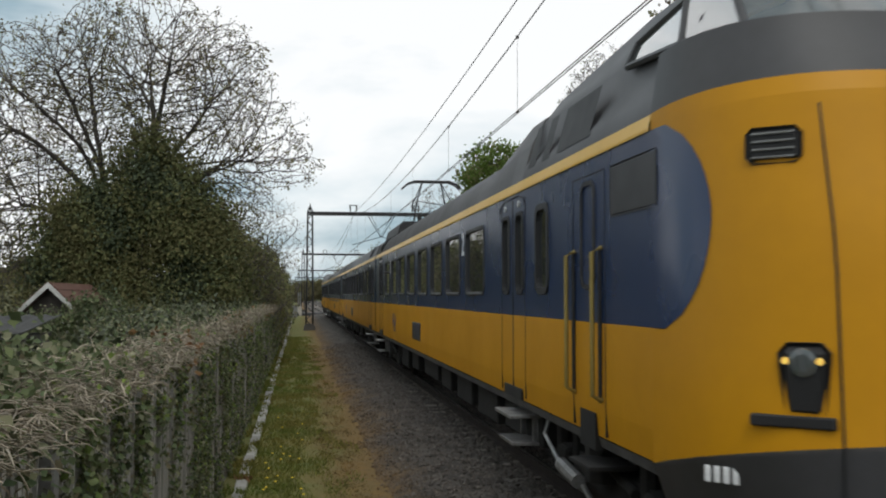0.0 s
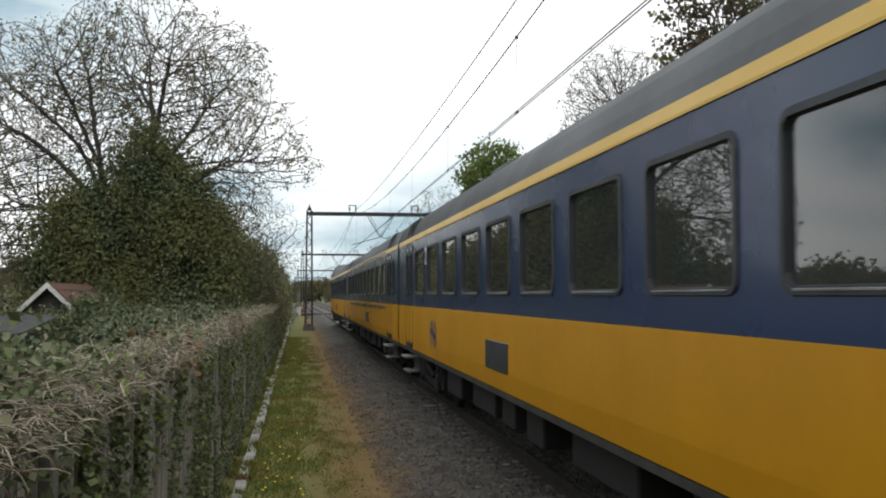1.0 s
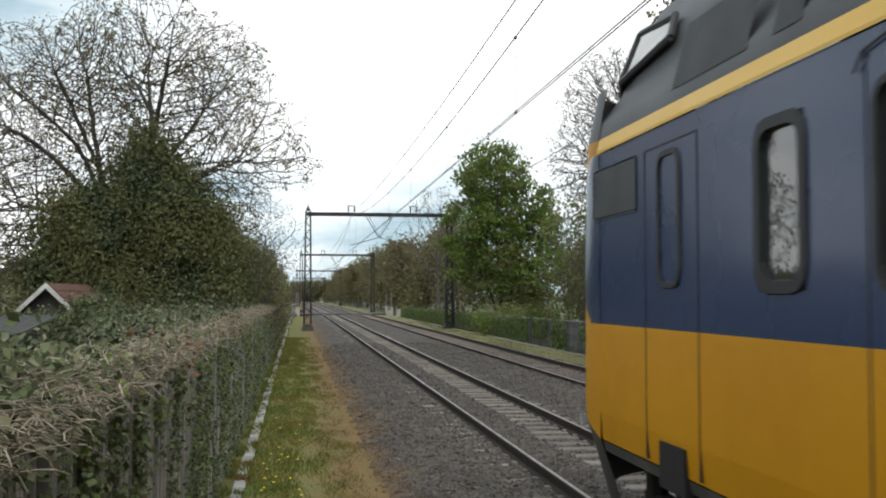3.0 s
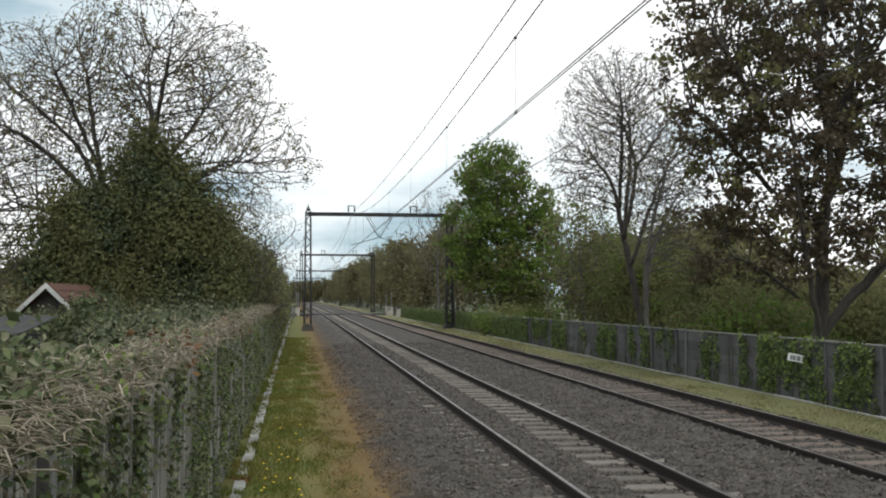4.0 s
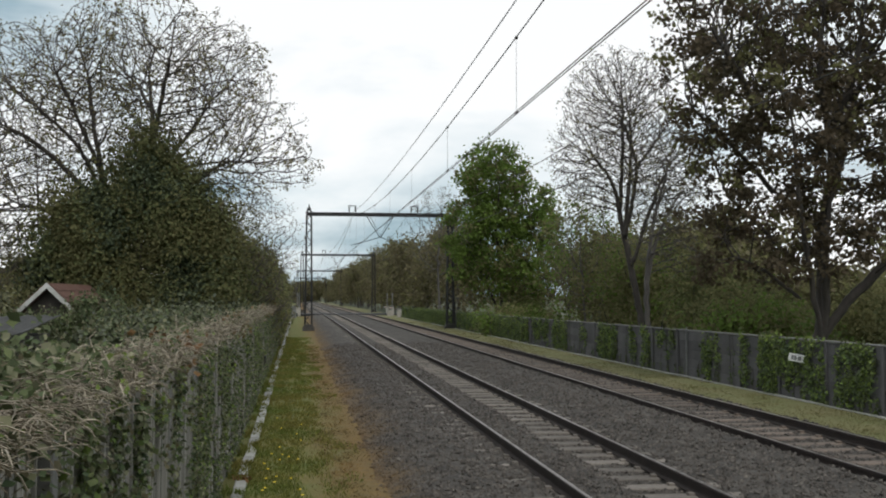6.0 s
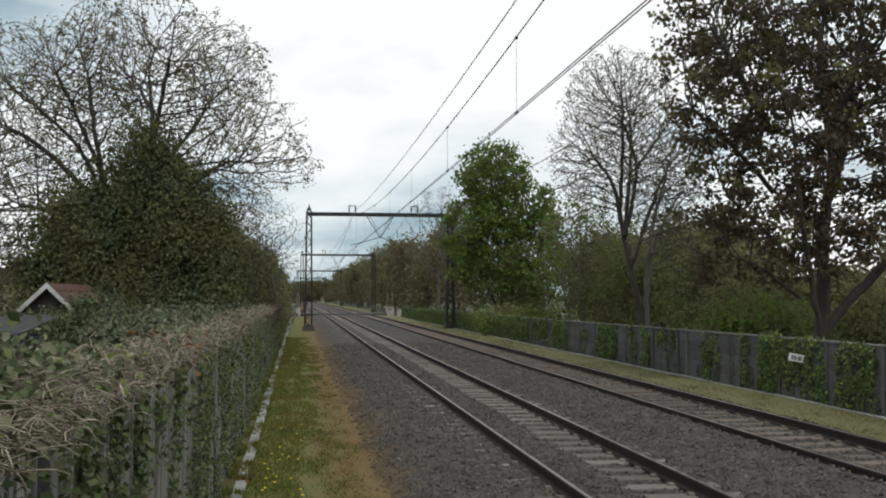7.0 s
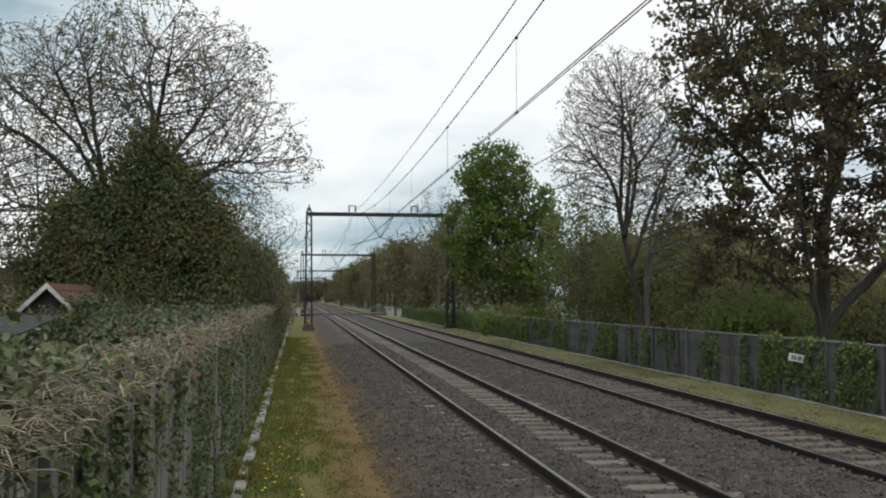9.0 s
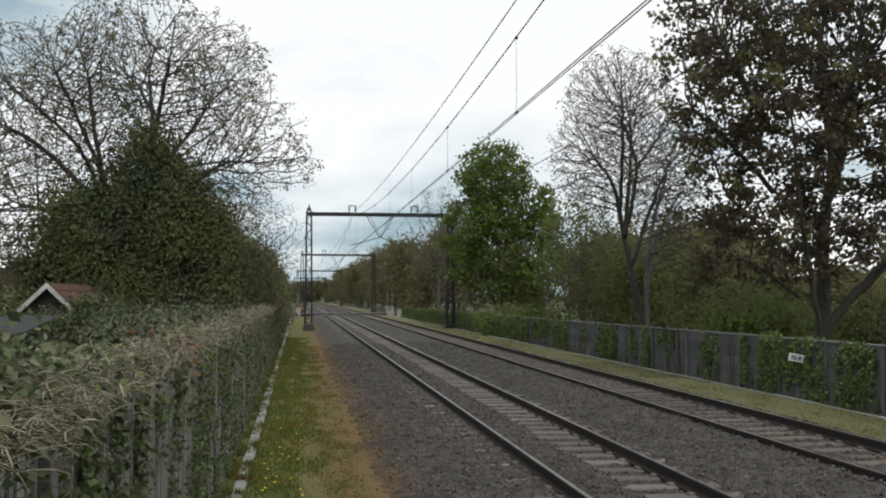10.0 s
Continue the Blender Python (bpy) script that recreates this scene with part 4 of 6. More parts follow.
        for d in (-0.16, 0.16):
            tube(bm, [(-0.86, pc + d, 5.22), (-0.7, pc + d, 5.36), (-0.5, pc + d, 5.43), (0.5, pc + d, 5.43), (0.7, pc + d, 5.36), (0.86, pc + d, 5.22)], 0.03, 6)
        tube(bm, [(-0.5, pc - 0.16, 5.42), (-0.5, pc + 0.16, 5.42)], 0.02, 5)
        tube(bm, [(0.5, pc - 0.16, 5.42), (0.5, pc + 0.16, 5.42)], 0.02, 5)
        part("pantograph", bm, M_STEEL, car, "raised black pantograph")
    return car


GREY = "yellow and dark blue"
CARS = [
    (0.0, carriage("a", 0.0, 26.8, [8.78, 10.77, 12.72, 14.72, 16.8, 18.78, 20.77, 22.7], [6.28, 24.82], [4.9], "front",
                   "yellow and dark blue driving carriage with raised cab and pantograph", pantograph=True, marks=((9.8, "2"), (21.75, "2")), grille=15.75, logo=20.65)),
    (27.2, carriage("b", 27.2, 53.25, [31.2, 33.2, 35.18, 37.18, 39.2, 41.2, 43.2, 45.2, 47.2, 49.2], [29.46, 51.05], [28.2], "",
                    "yellow and dark blue second-class carriage with large windows", marks=((32.2, "2"), (48.2, "2")), grille=41.3, logo=47.1)),
    (53.6, carriage("c", 53.6, 79.82, [57.85, 59.8, 61.76, 63.75, 65.77, 67.76, 69.76, 71.76, 73.76, 75.7], [56.05, 77.55], [54.78], "",
                    "yellow and dark blue first-class carriage with thin side lines", first=(57.1, 76.4), marks=((58.85, "1"), (74.8, "1")), grille=64.7, logo=73.6)),
    (80.08, carriage("d", 80.08, 106.9, [84.15, 86.1, 88.15, 90.2, 92.17, 94.1, 96.15, 98.25], [82.38, 100.7], [81.13, 102.1], "rear",
                     "yellow and dark blue rear driving carriage with raised cab", marks=((85.16, "2"), (99.2, "2")), grille=93.06, logo=98.35)),
]


# ---- plants ----
def unit(v):
    return v / (np.linalg.norm(v, axis=-1, keepdims=True) + 1e-9)


def crown_points(g, n, blobs, gap=None, grain=0.9):
    """Random points inside a union of ellipsoids (centre, radii), left out where the crown is open."""
    vol = np.array([b[1][0] * b[1][1] * b[1][2] for b in blobs])
    pick = g.choice(len(blobs), n, p=vol / vol.sum())
    d = unit(g.normal(size=(n, 3))) * (g.random((n, 1)) ** 0.4)
    c = np.array([b[0] for b in blobs], float)[pick]
    r = np.array([b[1] for b in blobs], float)[pick]
    out = c + d * r
    if gap is not None:
        out = out[np.array([noise.noise(Vector(q * grain)) + 0.4 * noise.noise(Vector(q * grain * 2.3)) > gap for q in out])]
    return out


def grow(g, trunks, targets, step=0.35, reach=4.0, kill=0.7, rounds=90, droop=0.0, heart=None):
    """Branches that grow towards scattered targets. Returns the nodes and their parents."""
    pos, par = [], []
    for line in trunks:
        last = -1
        if pos:
            gaps = np.linalg.norm(np.array(pos) - np.array(line[0], float), axis=1)
            if gaps.min() < 0.35:
                last = int(gaps.argmin())
        for k, p in enumerate(line):
            pos.append(np.array(p, float))
            par.append(last)
            last = len(pos) - 1
    P = np.zeros((40000, 3))
    born = np.zeros(40000, int)
    n = len(pos)
    P[:n] = pos
    near = np.full(len(targets), 1e9)
    who = np.zeros(len(targets), int)
    alive = np.ones(len(targets), bool)
    fresh = 0
    for _ in range(rounds):
        new_p = P[fresh:n]
        if len(new_p) == 0:
            break
        idx = np.where(alive)[0]
        if len(idx) == 0:
            break
        d = np.linalg.norm(targets[idx, None, :] - new_p[None], axis=2)
        j = d.argmin(1)
        dm = d[np.arange(len(idx)), j]
        better = dm < near[idx]
        near[idx[better]], who[idx[better]] = dm[better], fresh + j[better]
        alive[near < kill] = False
        fresh = n
        act = np.where(alive & (near < reach))[0]
        if len(act) == 0:
            act = np.where(alive)[0]
            if len(act) == 0:
                break
        pull = np.zeros((n, 3))
        np.add.at(pull, who[act], unit(targets[act] - P[who[act]]))
        live = np.unique(who[act])
        live = live[born[live] < 3]
        if len(live) == 0:
            break
        born[live] += 1
        dirs = unit(unit(pull[live]) + g.normal(size=(len(live), 3)) * 0.12 + np.array([0, 0, -droop]) + (0.55 * unit(P[live] - np.array(heart)) if heart is not None else 0))
        k = len(live)
        if n + k > len(P):
            break
        P[n:n + k] = P[live] + dirs * step
        par += list(live)
        n += k
    return P[:n].copy(), np.array(par)


def thickness(par, tip, power=2.5):
    r = np.zeros(len(par))
    leafy = np.ones(len(par), bool)
    for i in range(len(par) - 1, -1, -1):
        if r[i] == 0:
            r[i] = tip ** power
        if par[i] >= 0:
            r[par[i]] += r[i]
            leafy[par[i]] = False
    return r ** (1 / power), leafy


def branch_mesh(name, P, par, r, mat, parent, sides=5, thin=0.0):
    verts, faces = [], []
    kids = {}
    for i, p in enumerate(par):
        kids.setdefault(p, []).append(i)
    for i in range(len(P)):
        p = par[i]
        if p < 0:
            continue
        a, b = P[p], P[i]
        d = unit(b - a)
        u = unit(np.cross(d, (0.3, 0.5, 0.8)))
        v = np.cross(d, u)
        n = sides if r[i] > 0.05 else 3
        o = len(verts)
        ra = min(r[p], r[i] * 1.35)
        for q, rad in ((a, ra), (b + d * 0.02, r[i])):
            for k in range(n):
                t = 2 * math.pi * k / n
                verts.append(tuple(q + rad * (math.cos(t) * u + math.sin(t) * v)))
        for k in range(n):
            faces.append((o + k, o + (k + 1) % n, o + n + (k + 1) % n, o + n + k))
    return raw(name, verts, faces, mat, parent, smooth=True)


def leaf_cloud(name, g, centres, spread, count, size, mat, parent=None, label="", normal=None, long=1.5, flat=0.0):
    """Small pointed leaves, each folded along its middle, strewn about the centres."""
    n = len(centres) * count
    if normal is not None and np.ndim(normal) == 2:
        normal = np.repeat(np.asarray(normal, float), count, axis=0)
    c = np.repeat(np.asarray(centres, float), count, axis=0) + g.normal(size=(n, 3)) * np.asarray(spread)
    d = unit(g.normal(size=(n, 3)) + (np.asarray(normal) * flat if normal is not None else 0))
    up = unit(g.normal(size=(n, 3)))
    a = unit(np.cross(d, up))
    b = np.cross(d, a)
    s = size * g.uniform(0.6, 1.35, (n, 1))
    v = np.empty((n, 4, 3))
    v[:, 0] = c - a * s * long * 0.5
    v[:, 1] = c + b * s * 0.5 + d * s * 0.12
    v[:, 2] = c + a * s * long * 0.5
    v[:, 3] = c - b * s * 0.5 + d * s * 0.12
    idx = np.arange(n)[:, None] * 4
    f = np.concatenate([idx + [0, 1, 2], idx + [0, 2, 3]], axis=0)
    me = bpy.data.meshes.new(name)
    me.vertices.add(n * 4)
    me.vertices.foreach_set("co", v.reshape(-1))
    me.loops.add(len(f) * 3)
    me.loops.foreach_set("vertex_index", f.reshape(-1).astype(np.int32))
    me.polygons.add(len(f))
    me.polygons.foreach_set("loop_start", (np.arange(len(f)) * 3).astype(np.int32))
    me.polygons.foreach_set("loop_total", np.full(len(f), 3, np.int32))
    me.update(calc_edges=True)
    return link(name, me, mat, parent, label)


def tree(label, seed, base, trunks, blobs, bark, leaves, n_targets=1500, step=0.3, kill=0.55, tip=0.008, per_tip=3, leaf=0.11, spread=0.12, twigs=2, category="tree", rounds=95, droop=0.0, group="", girth=1.0, gap=None, grain=0.9, long=1.5, heart=None):
    """A tapered trunk and limbs grown into a crown, with fine twigs and leaves at their ends."""
    g = np.random.default_rng(seed)
    t = empty("tree", pose(*base), label=label, category=category, group=group)
    targets = crown_points(g, n_targets, blobs, gap, grain)
    P, par = grow(g, trunks, targets, step, 6.0, kill, rounds, droop, heart)
    # fine twigs at the ends
    _, ends = thickness(par, tip)
    last = np.where(ends)[0]
    for _ in range(twigs):
        k = len(P)
        add = []
        for i in last:
            d = unit(P[i] - P[par[i]])
            for s in range(2):
                add.append((i, P[i] + unit(d + g.normal(size=3) * 0.55 + (0, 0, 0.1)) * step * g.uniform(0.6, 1.2)))
        P = np.concatenate([P, np.array([q for _, q in add])])
        par = np.concatenate([par, [i for i, _ in add]])
        last = np.arange(k, len(P))
    r, ends = thickness(par, tip)
    r = r * (1 + (girth - 1) * r / r.max())
    branch_mesh("trunk", P, par, r, bark, t)
    tips = P[ends]
    if per_tip and leaves:
        mats = leaves if isinstance(leaves, (list, tuple)) else [leaves]
        cut = g.integers(0, len(mats), len(tips))
        for k, m in enumerate(mats):
            sel = tips[cut == k]
            if len(sel):
                leaf_cloud("crown", g, sel, spread, per_tip, leaf, m, t, long=long)
    return t


def shrub(name, label, seed, base, blobs, mats, clumps, per, size, spread, stems=None, category="shrub", kind="", shell=0.55):
    """Leaf clumps strewn through an uneven volume, with a few stems inside."""
    g = np.random.default_rng(seed)
    t = empty(name, pose(*base), label=label, category=category, kind=kind)
    vol = np.array([b[1][0] * b[1][1] * b[1][2] for b in blobs]) ** 0.8
    pick = g.choice(len(blobs), clumps, p=vol / vol.sum())
    d = unit(g.normal(size=(clumps, 3)))
    rad = shell + (1 - shell) * g.random((clumps, 1))
    lump = np.array([1 + 0.28 * noise.noise(Vector(q * 2.3) + Vector((seed, 0, 0))) + 0.15 * noise.noise(Vector(q * 6)) for q in d])[:, None]
    pts = np.array([b[0] for b in blobs], float)[pick] + d * rad * lump * np.array([b[1] for b in blobs], float)[pick]
    out = unit(d + np.array([0.0, 0.0, 0.45]))[pts[:, 2] > -0.1]
    pts = pts[pts[:, 2] > -0.1]
    drift = np.array([noise.noise(Vector(q * 0.8) + Vector((0, seed, 0))) for q in pts]) + g.normal(size=len(pts)) * 0.09
    cut = np.digitize(drift, np.quantile(drift, [(k + 1) / len(mats) for k in range(len(mats) - 1)])) if len(mats) > 1 else np.zeros(len(pts), int)
    for k, m in enumerate(mats):
        leaf_cloud("foliage", g, pts[cut == k], spread, per, size, m, t, normal=out[cut == k], flat=1.9)
    bm = bmesh.new()
    for c, rr in blobs:
        for _ in range(stems or 3):
            top = np.array(c) + unit(g.normal(size=3)) * np.array(rr) * 0.7
            foot = np.array([c[0] + g.normal() * 0.4, c[1] + g.normal() * 0.4, -0.1])
            mid_ = (top + foot) / 2 + g.normal(size=3) * 0.2
            tube(bm, [foot, mid_, top], [0.07, 0.045, 0.015], 5)
    part("stem", bm, M_BARK, t)
    return t


def trunk_line(x, y, z0, z1, lean=(0, 0), n=10, wob=0.05, g=None):
    out = []
    for i in range(n + 1):
        k = i / n
        out.append((x + lean[0] * k * k + (wob * math.sin(5 * k + x) if 0 < k else 0), y + lean[1] * k, z0 + (z1 - z0) * k))
    return out


def fan(z0, ends, bow=0.25):
    """Limbs that leave the trunk at z0 and bow outwards and up to their ends."""
    out = []
    r = random.Random(len(ends))
    for x, y, z in ends:
        a, b, w = z0 + r.uniform(-0.9, 0.9), bow + r.uniform(-0.15, 0.2), r.uniform(0.12, 0.3)
        out.append([(x * k ** (1 - b) + w * math.sin(7 * k + x) * k, y * k ** (1 - b) + w * math.cos(6 * k + z) * k, a + (z - a) * k ** (1 + b)) for k in [i / 14 for i in range(15)]])
    return out


def limb(points, seed, depth=0.5):
    """A smooth bough through a few points in x, z that wanders a little in depth."""
    r = random.Random(seed)
    drift = r.uniform(-depth, depth)
    p = [Vector((x, drift * i / max(1, len(points) - 1) * 2, z)) for i, (x, z) in enumerate(points)]
    out = []
    for i in range(len(p) - 1):
        a, b, c, d = p[max(0, i - 1)], p[i], p[i + 1], p[min(len(p) - 1, i + 2)]
        n = max(2, int((c - b).length / 0.28))
        for k in range(n):
            t = k / n
            q = 0.5 * (2 * b + (c - a) * t + (2 * a - 5 * b + 4 * c - d) * t * t + (3 * b - a - 3 * c + d) * t ** 3)
            out.append((q.x + r.uniform(-0.03, 0.03), q.y + r.uniform(-0.03, 0.03), q.z))
    out.append(tuple(p[-1]))
    return out


G = -0.46
# the big sparse tree behind the near fence, and the ivy-clad growth under it
tree("tall spreading tree coming into sparse olive bud", 11, (-5.2, 33.0, G),
     [limb(p, 100 + k, 1.3 if k > 1 else 0.0) for k, p in enumerate((
         [(-0.2, 0), (0.0, 3.0), (0.3, 5.6), (0.5, 7.2), (0.5, 8.5), (0.4, 9.6)], [(-0.2, 1.5), (-0.7, 4.0), (-1.0, 6.4), (-1.4, 8.9), (-1.5, 9.7)],
         [(0.5, 7.2), (1.0, 9.1), (1.3, 9.9)], [(0.3, 5.6), (1.1, 7.2), (1.8, 8.5), (2.2, 9.4)], [(0.4, 6.0), (1.5, 7.4), (2.6, 8.5)],
         [(0.2, 5.0), (1.2, 6.6), (2.8, 7.1), (4.0, 7.1)], [(0.2, 4.6), (1.7, 6.3), (3.0, 7.1)], [(-1.0, 6.4), (-1.8, 8.5), (-2.2, 9.5)],
         [(-0.9, 5.6), (-1.6, 7.2), (-2.6, 8.2), (-3.2, 8.7)], [(-0.8, 4.6), (-1.8, 6.3), (-2.9, 7.3), (-3.6, 7.7)], [(-0.5, 3.2), (-2.2, 5.0), (-3.5, 5.5), (-4.2, 5.5)],
         [(0.5, 8.5), (-0.2, 9.7)]))],
     [((0.4, 0, 9.4), (3.9, 3.2, 2.7)), ((-2.8, 0.3, 8.3), (3.6, 3.0, 3.0)), ((2.9, -0.3, 7.5), (2.5, 2.2, 2.0)), ((-4.4, 0, 5.2), (2.6, 2.4, 2.5)), ((4.7, -0.3, 6.9), (1.2, 1.2, 1.0)), ((2.2, 0, 5.6), (2.2, 1.8, 1.5))],
     M_BARK, [M_OLIVE, M_BROWNBUD, M_BROWNBUD], n_targets=15000, step=0.19, kill=0.24, tip=0.0078, per_tip=4, leaf=0.062, spread=0.09, twigs=1, rounds=180, gap=-0.3, grain=0.8, heart=(-0.4, 0, 4.5), girth=0.7)
shrub("ivy_clad_shrub", "dense dark evergreen growth of ivy and holly", 12, (-5.2, 32.0, G),
      [((0.6, 0, 6.5), (1.0, 1.1, 1.5)), ((0.1, 0.2, 5.2), (1.5, 1.2, 1.7)), ((-0.7, 0, 4.2), (1.6, 1.4, 2.0)), ((-2.0, 0.4, 3.4), (1.3, 1.4, 2.0)), ((1.5, -0.2, 4.6), (1.2, 1.4, 1.9)), ((2.4, 0.2, 3.3), (1.2, 1.4, 2.0)), ((0.4, 0, 1.9), (2.9, 1.8, 1.9)), ((1.5, 0, 5.7), (0.9, 1.0, 1.3)), ((-1.5, 0.2, 4.9), (1.1, 1.2, 1.2)), ((2.4, 0, 4.5), (1.0, 1.2, 1.2))],
      [M_IVYSHADE, M_EVERGREEN, M_OLIVE, M_EVERGREEN, M_OLIVE], 5600, 26, 0.07, (0.24, 0.24, 0.34), shell=0.35)
shrub("hazel_thicket", "olive-brown thicket of half-bare shrubs behind the fence", 13, (-3.4, 37.0, G),
      [((0.6, 0, 2.6), (1.7, 2.2, 2.7)), ((1.2, 4, 2.4), (1.3, 3.0, 2.6)), ((1.4, 12, 2.0), (1.2, 5.0, 2.2))],
      [M_EVERGREEN, M_OLIVE, M_BROWNBUD], 2600, 20, 0.11, 0.26, shell=0.3)
tree("twiggy half-bare shrub tree behind the fence", 17, (-2.6, 36.0, G), [trunk_line(0, 0, 0, 1.6), trunk_line(-0.6, 0.4, 0, 1.6), trunk_line(0.5, 0.6, 0, 1.5)],
     [((0.3, 0, 3.4), (2.0, 2.4, 2.4)), ((1.2, 1.0, 2.6), (1.5, 2.2, 2.2))], M_GREYBARK, [M_BROWNBUD, M_OLIVE], n_targets=2600, step=0.2, kill=0.28, tip=0.006, per_tip=3, leaf=0.06, spread=0.1, twigs=1, rounds=110)
tree("twiggy half-bare shrub tree beside the garden shed", 18, (-9.0, 33.0, G), [trunk_line(0, 0, 0, 1.6), trunk_line(-0.8, 0.4, 0, 1.6), trunk_line(0.9, 0.6, 0, 1.5)],
     [((0.3, 0, 3.0), (2.8, 2.0, 2.4)), ((-1.6, 0.5, 2.6), (2.0, 2.0, 2.2))], M_GREYBARK, [M_OLIVE, M_IVYGREY, M_OLIVE], n_targets=1500, step=0.22, kill=0.34, tip=0.006, per_tip=4, leaf=0.07, spread=0.12, twigs=1, rounds=110)
shrub("shrub", "pale green young shrub over the fence", 14, (-1.9, 52.0, G), [((0.2, 0, 1.5), (0.8, 5.0, 1.7)), ((0.2, 14, 1.6), (0.8, 9.0, 2.0)), ((0.0, 34, 2.0), (0.9, 14.0, 2.4))], [M_OLIVE, M_EVERGREEN], 2400, 16, 0.13, 0.25)
shrub("shrub", "olive half-bare shrubs beside the garden shed", 15, (-9.0, 30.5, G), [((0, 0, 1.6), (2.6, 1.8, 1.7)), ((-2.4, 1, 1.6), (2.4, 1.8, 1.8))], [M_OLIVE, M_IVYGREY, M_OLIVE], 800, 16, 0.08, 0.24, shell=0.3)
tree("grey bare tree with fine twigs behind the thicket", 16, (-3.6, 44.0, G), [trunk_line(0, 0, 0, 3.0)], [((0.8, 0, 5.0), (3.2, 2.4, 2.4))], M_GREYBARK, [M_BROWNBUD], n_targets=2200, step=0.24, kill=0.34, tip=0.006, per_tip=1, leaf=0.06, twigs=1, rounds=120)

# trees beyond the far fence
tree("large copper-leaved maple with a forked trunk", 21, (13.9, 25.6, G),
     [limb(p, 200 + k, 0.9) for k, p in enumerate((
         [(0.0, 0), (0.0, 1.0), (-0.2, 1.7), (-0.5, 2.5), (-0.8, 3.7), (-1.2, 5.4), (-1.5, 7.6)], [(0.0, 1.2), (0.1, 2.2), (0.0, 4.6), (0.0, 6.3), (-0.4, 7.7), (-0.6, 8.8)], [(0.0, 1.2), (0.3, 2.4), (0.5, 4.6), (1.1, 6.1), (1.8, 8.2)],
         [(0.0, 1.2), (0.5, 2.2), (1.8, 3.6), (3.1, 4.8), (4.2, 6.4)], [(0.0, 6.3), (0.9, 8.0), (1.1, 9.0)], [(-0.8, 3.7), (-1.7, 4.5), (-2.6, 5.4), (-3.1, 6.6)],
         [(-1.5, 7.4), (-2.6, 8.5), (-3.7, 9.4)], [(-1.2, 5.4), (-2.3, 6.6), (-3.4, 7.6)], [(-0.5, 2.5), (-1.6, 3.2), (-2.7, 3.6)]))],
     [((-0.2, 0, 10.6), (3.7, 3.4, 2.9)), ((-2.6, -0.2, 9.2), (1.8, 2.2, 2.2)), ((3.6, 0.4, 9.4), (3.4, 3.0, 3.6)), ((-0.2, -0.3, 7.2), (3.7, 2.6, 2.2)), ((2.8, 0.2, 5.8), (2.8, 2.6, 2.6)), ((-2.6, 0, 5.0), (1.2, 1.4, 2.4)), ((-1.4, -0.4, 4.3), (1.8, 2.0, 1.7)), ((1.0, -0.6, 3.9), (2.0, 1.8, 1.2))],
     M_BARK, [M_COPPER, M_COPPER, M_COPPER, M_COPPER, M_COPPER, M_OLIVE], n_targets=6400, step=0.26, kill=0.42, tip=0.011, per_tip=36, leaf=0.115, spread=(0.19, 0.19, 0.12), twigs=1, rounds=140, girth=1.7, gap=-0.16, grain=1.0, long=1.15, heart=(0, 0, 2))
tree("tall bare tree with fine upright grey twigs", 22, (13.5, 39.5, G),
     [limb(p, 300 + k, 1.0) for k, p in enumerate((
         [(0.5, 0), (0.4, 1.3), (0.1, 3.0), (-0.3, 5.1), (-0.7, 7.1), (-1.5, 8.3)], [(-0.3, 5.1), (0.1, 7.7), (-0.5, 9.6)], [(-0.3, 5.1), (0.3, 8.8), (0.45, 10.6)],
         [(0.1, 7.7), (0.9, 9.4)], [(0.0, 3.9), (0.8, 6.8), (1.4, 8.3)], [(-0.5, 6.2), (-0.6, 8.6), (-0.8, 10.2)]))],
     [((-0.5, 0, 10.2), (2.4, 2.2, 2.5)), ((-0.8, 0, 8.2), (2.7, 2.2, 2.4)), ((1.3, 0, 7.6), (1.6, 1.8, 3.0))], M_BARK, [M_BROWNBUD, M_OLIVE], n_targets=11000, step=0.2, kill=0.24, tip=0.0085, per_tip=2, leaf=0.06, twigs=1, rounds=160, heart=(0, 0, 3.0), girth=0.7)
tree("slim bare tree with rising limbs", 27, (13.2, 37.0, G), [limb([(0.1, 0), (0.0, 3.0), (0.3, 5.4), (1.0, 7.9)], 401), limb([(0.0, 3.0), (0.6, 5.0), (1.7, 6.7)], 402)],
     [((0.8, 0, 6.6), (1.7, 1.6, 2.4)), ((1.0, 0, 4.6), (1.8, 1.6, 1.4))], M_GREYBARK, [M_BROWNBUD, M_OLIVE], n_targets=2200, step=0.2, kill=0.28, tip=0.0085, per_tip=2, leaf=0.06, twigs=1, rounds=120, heart=(0, 0, 2.0))
tree("fresh green leafy tree beyond the fence", 23, (13.6, 67.0, G), [trunk_line(0, 0, 0, 4.5), trunk_line(0.2, 0, 0, 4.4, (1.4, 0)), trunk_line(-0.2, 0, 0, 4.0, (-1.0, 0))],
     [((-0.5, 0, 9.6), (2.6, 2.6, 3.2)), ((-1.4, 0, 6.6), (2.5, 2.6, 3.4)), ((1.9, 0, 7.4), (2.3, 2.4, 2.9)), ((0.4, 0, 4.4), (3.2, 2.4, 2.4)), ((3.0, 0, 4.6), (1.4, 1.8, 2.4))], M_BARK, [M_SPRING, M_SPRING, M_OLIVE], n_targets=3400, step=0.34, kill=0.46, tip=0.011, per_tip=38, leaf=0.17, spread=(0.34, 0.34, 0.22), twigs=1, rounds=110, gap=-0.3, grain=0.5, long=1.2)
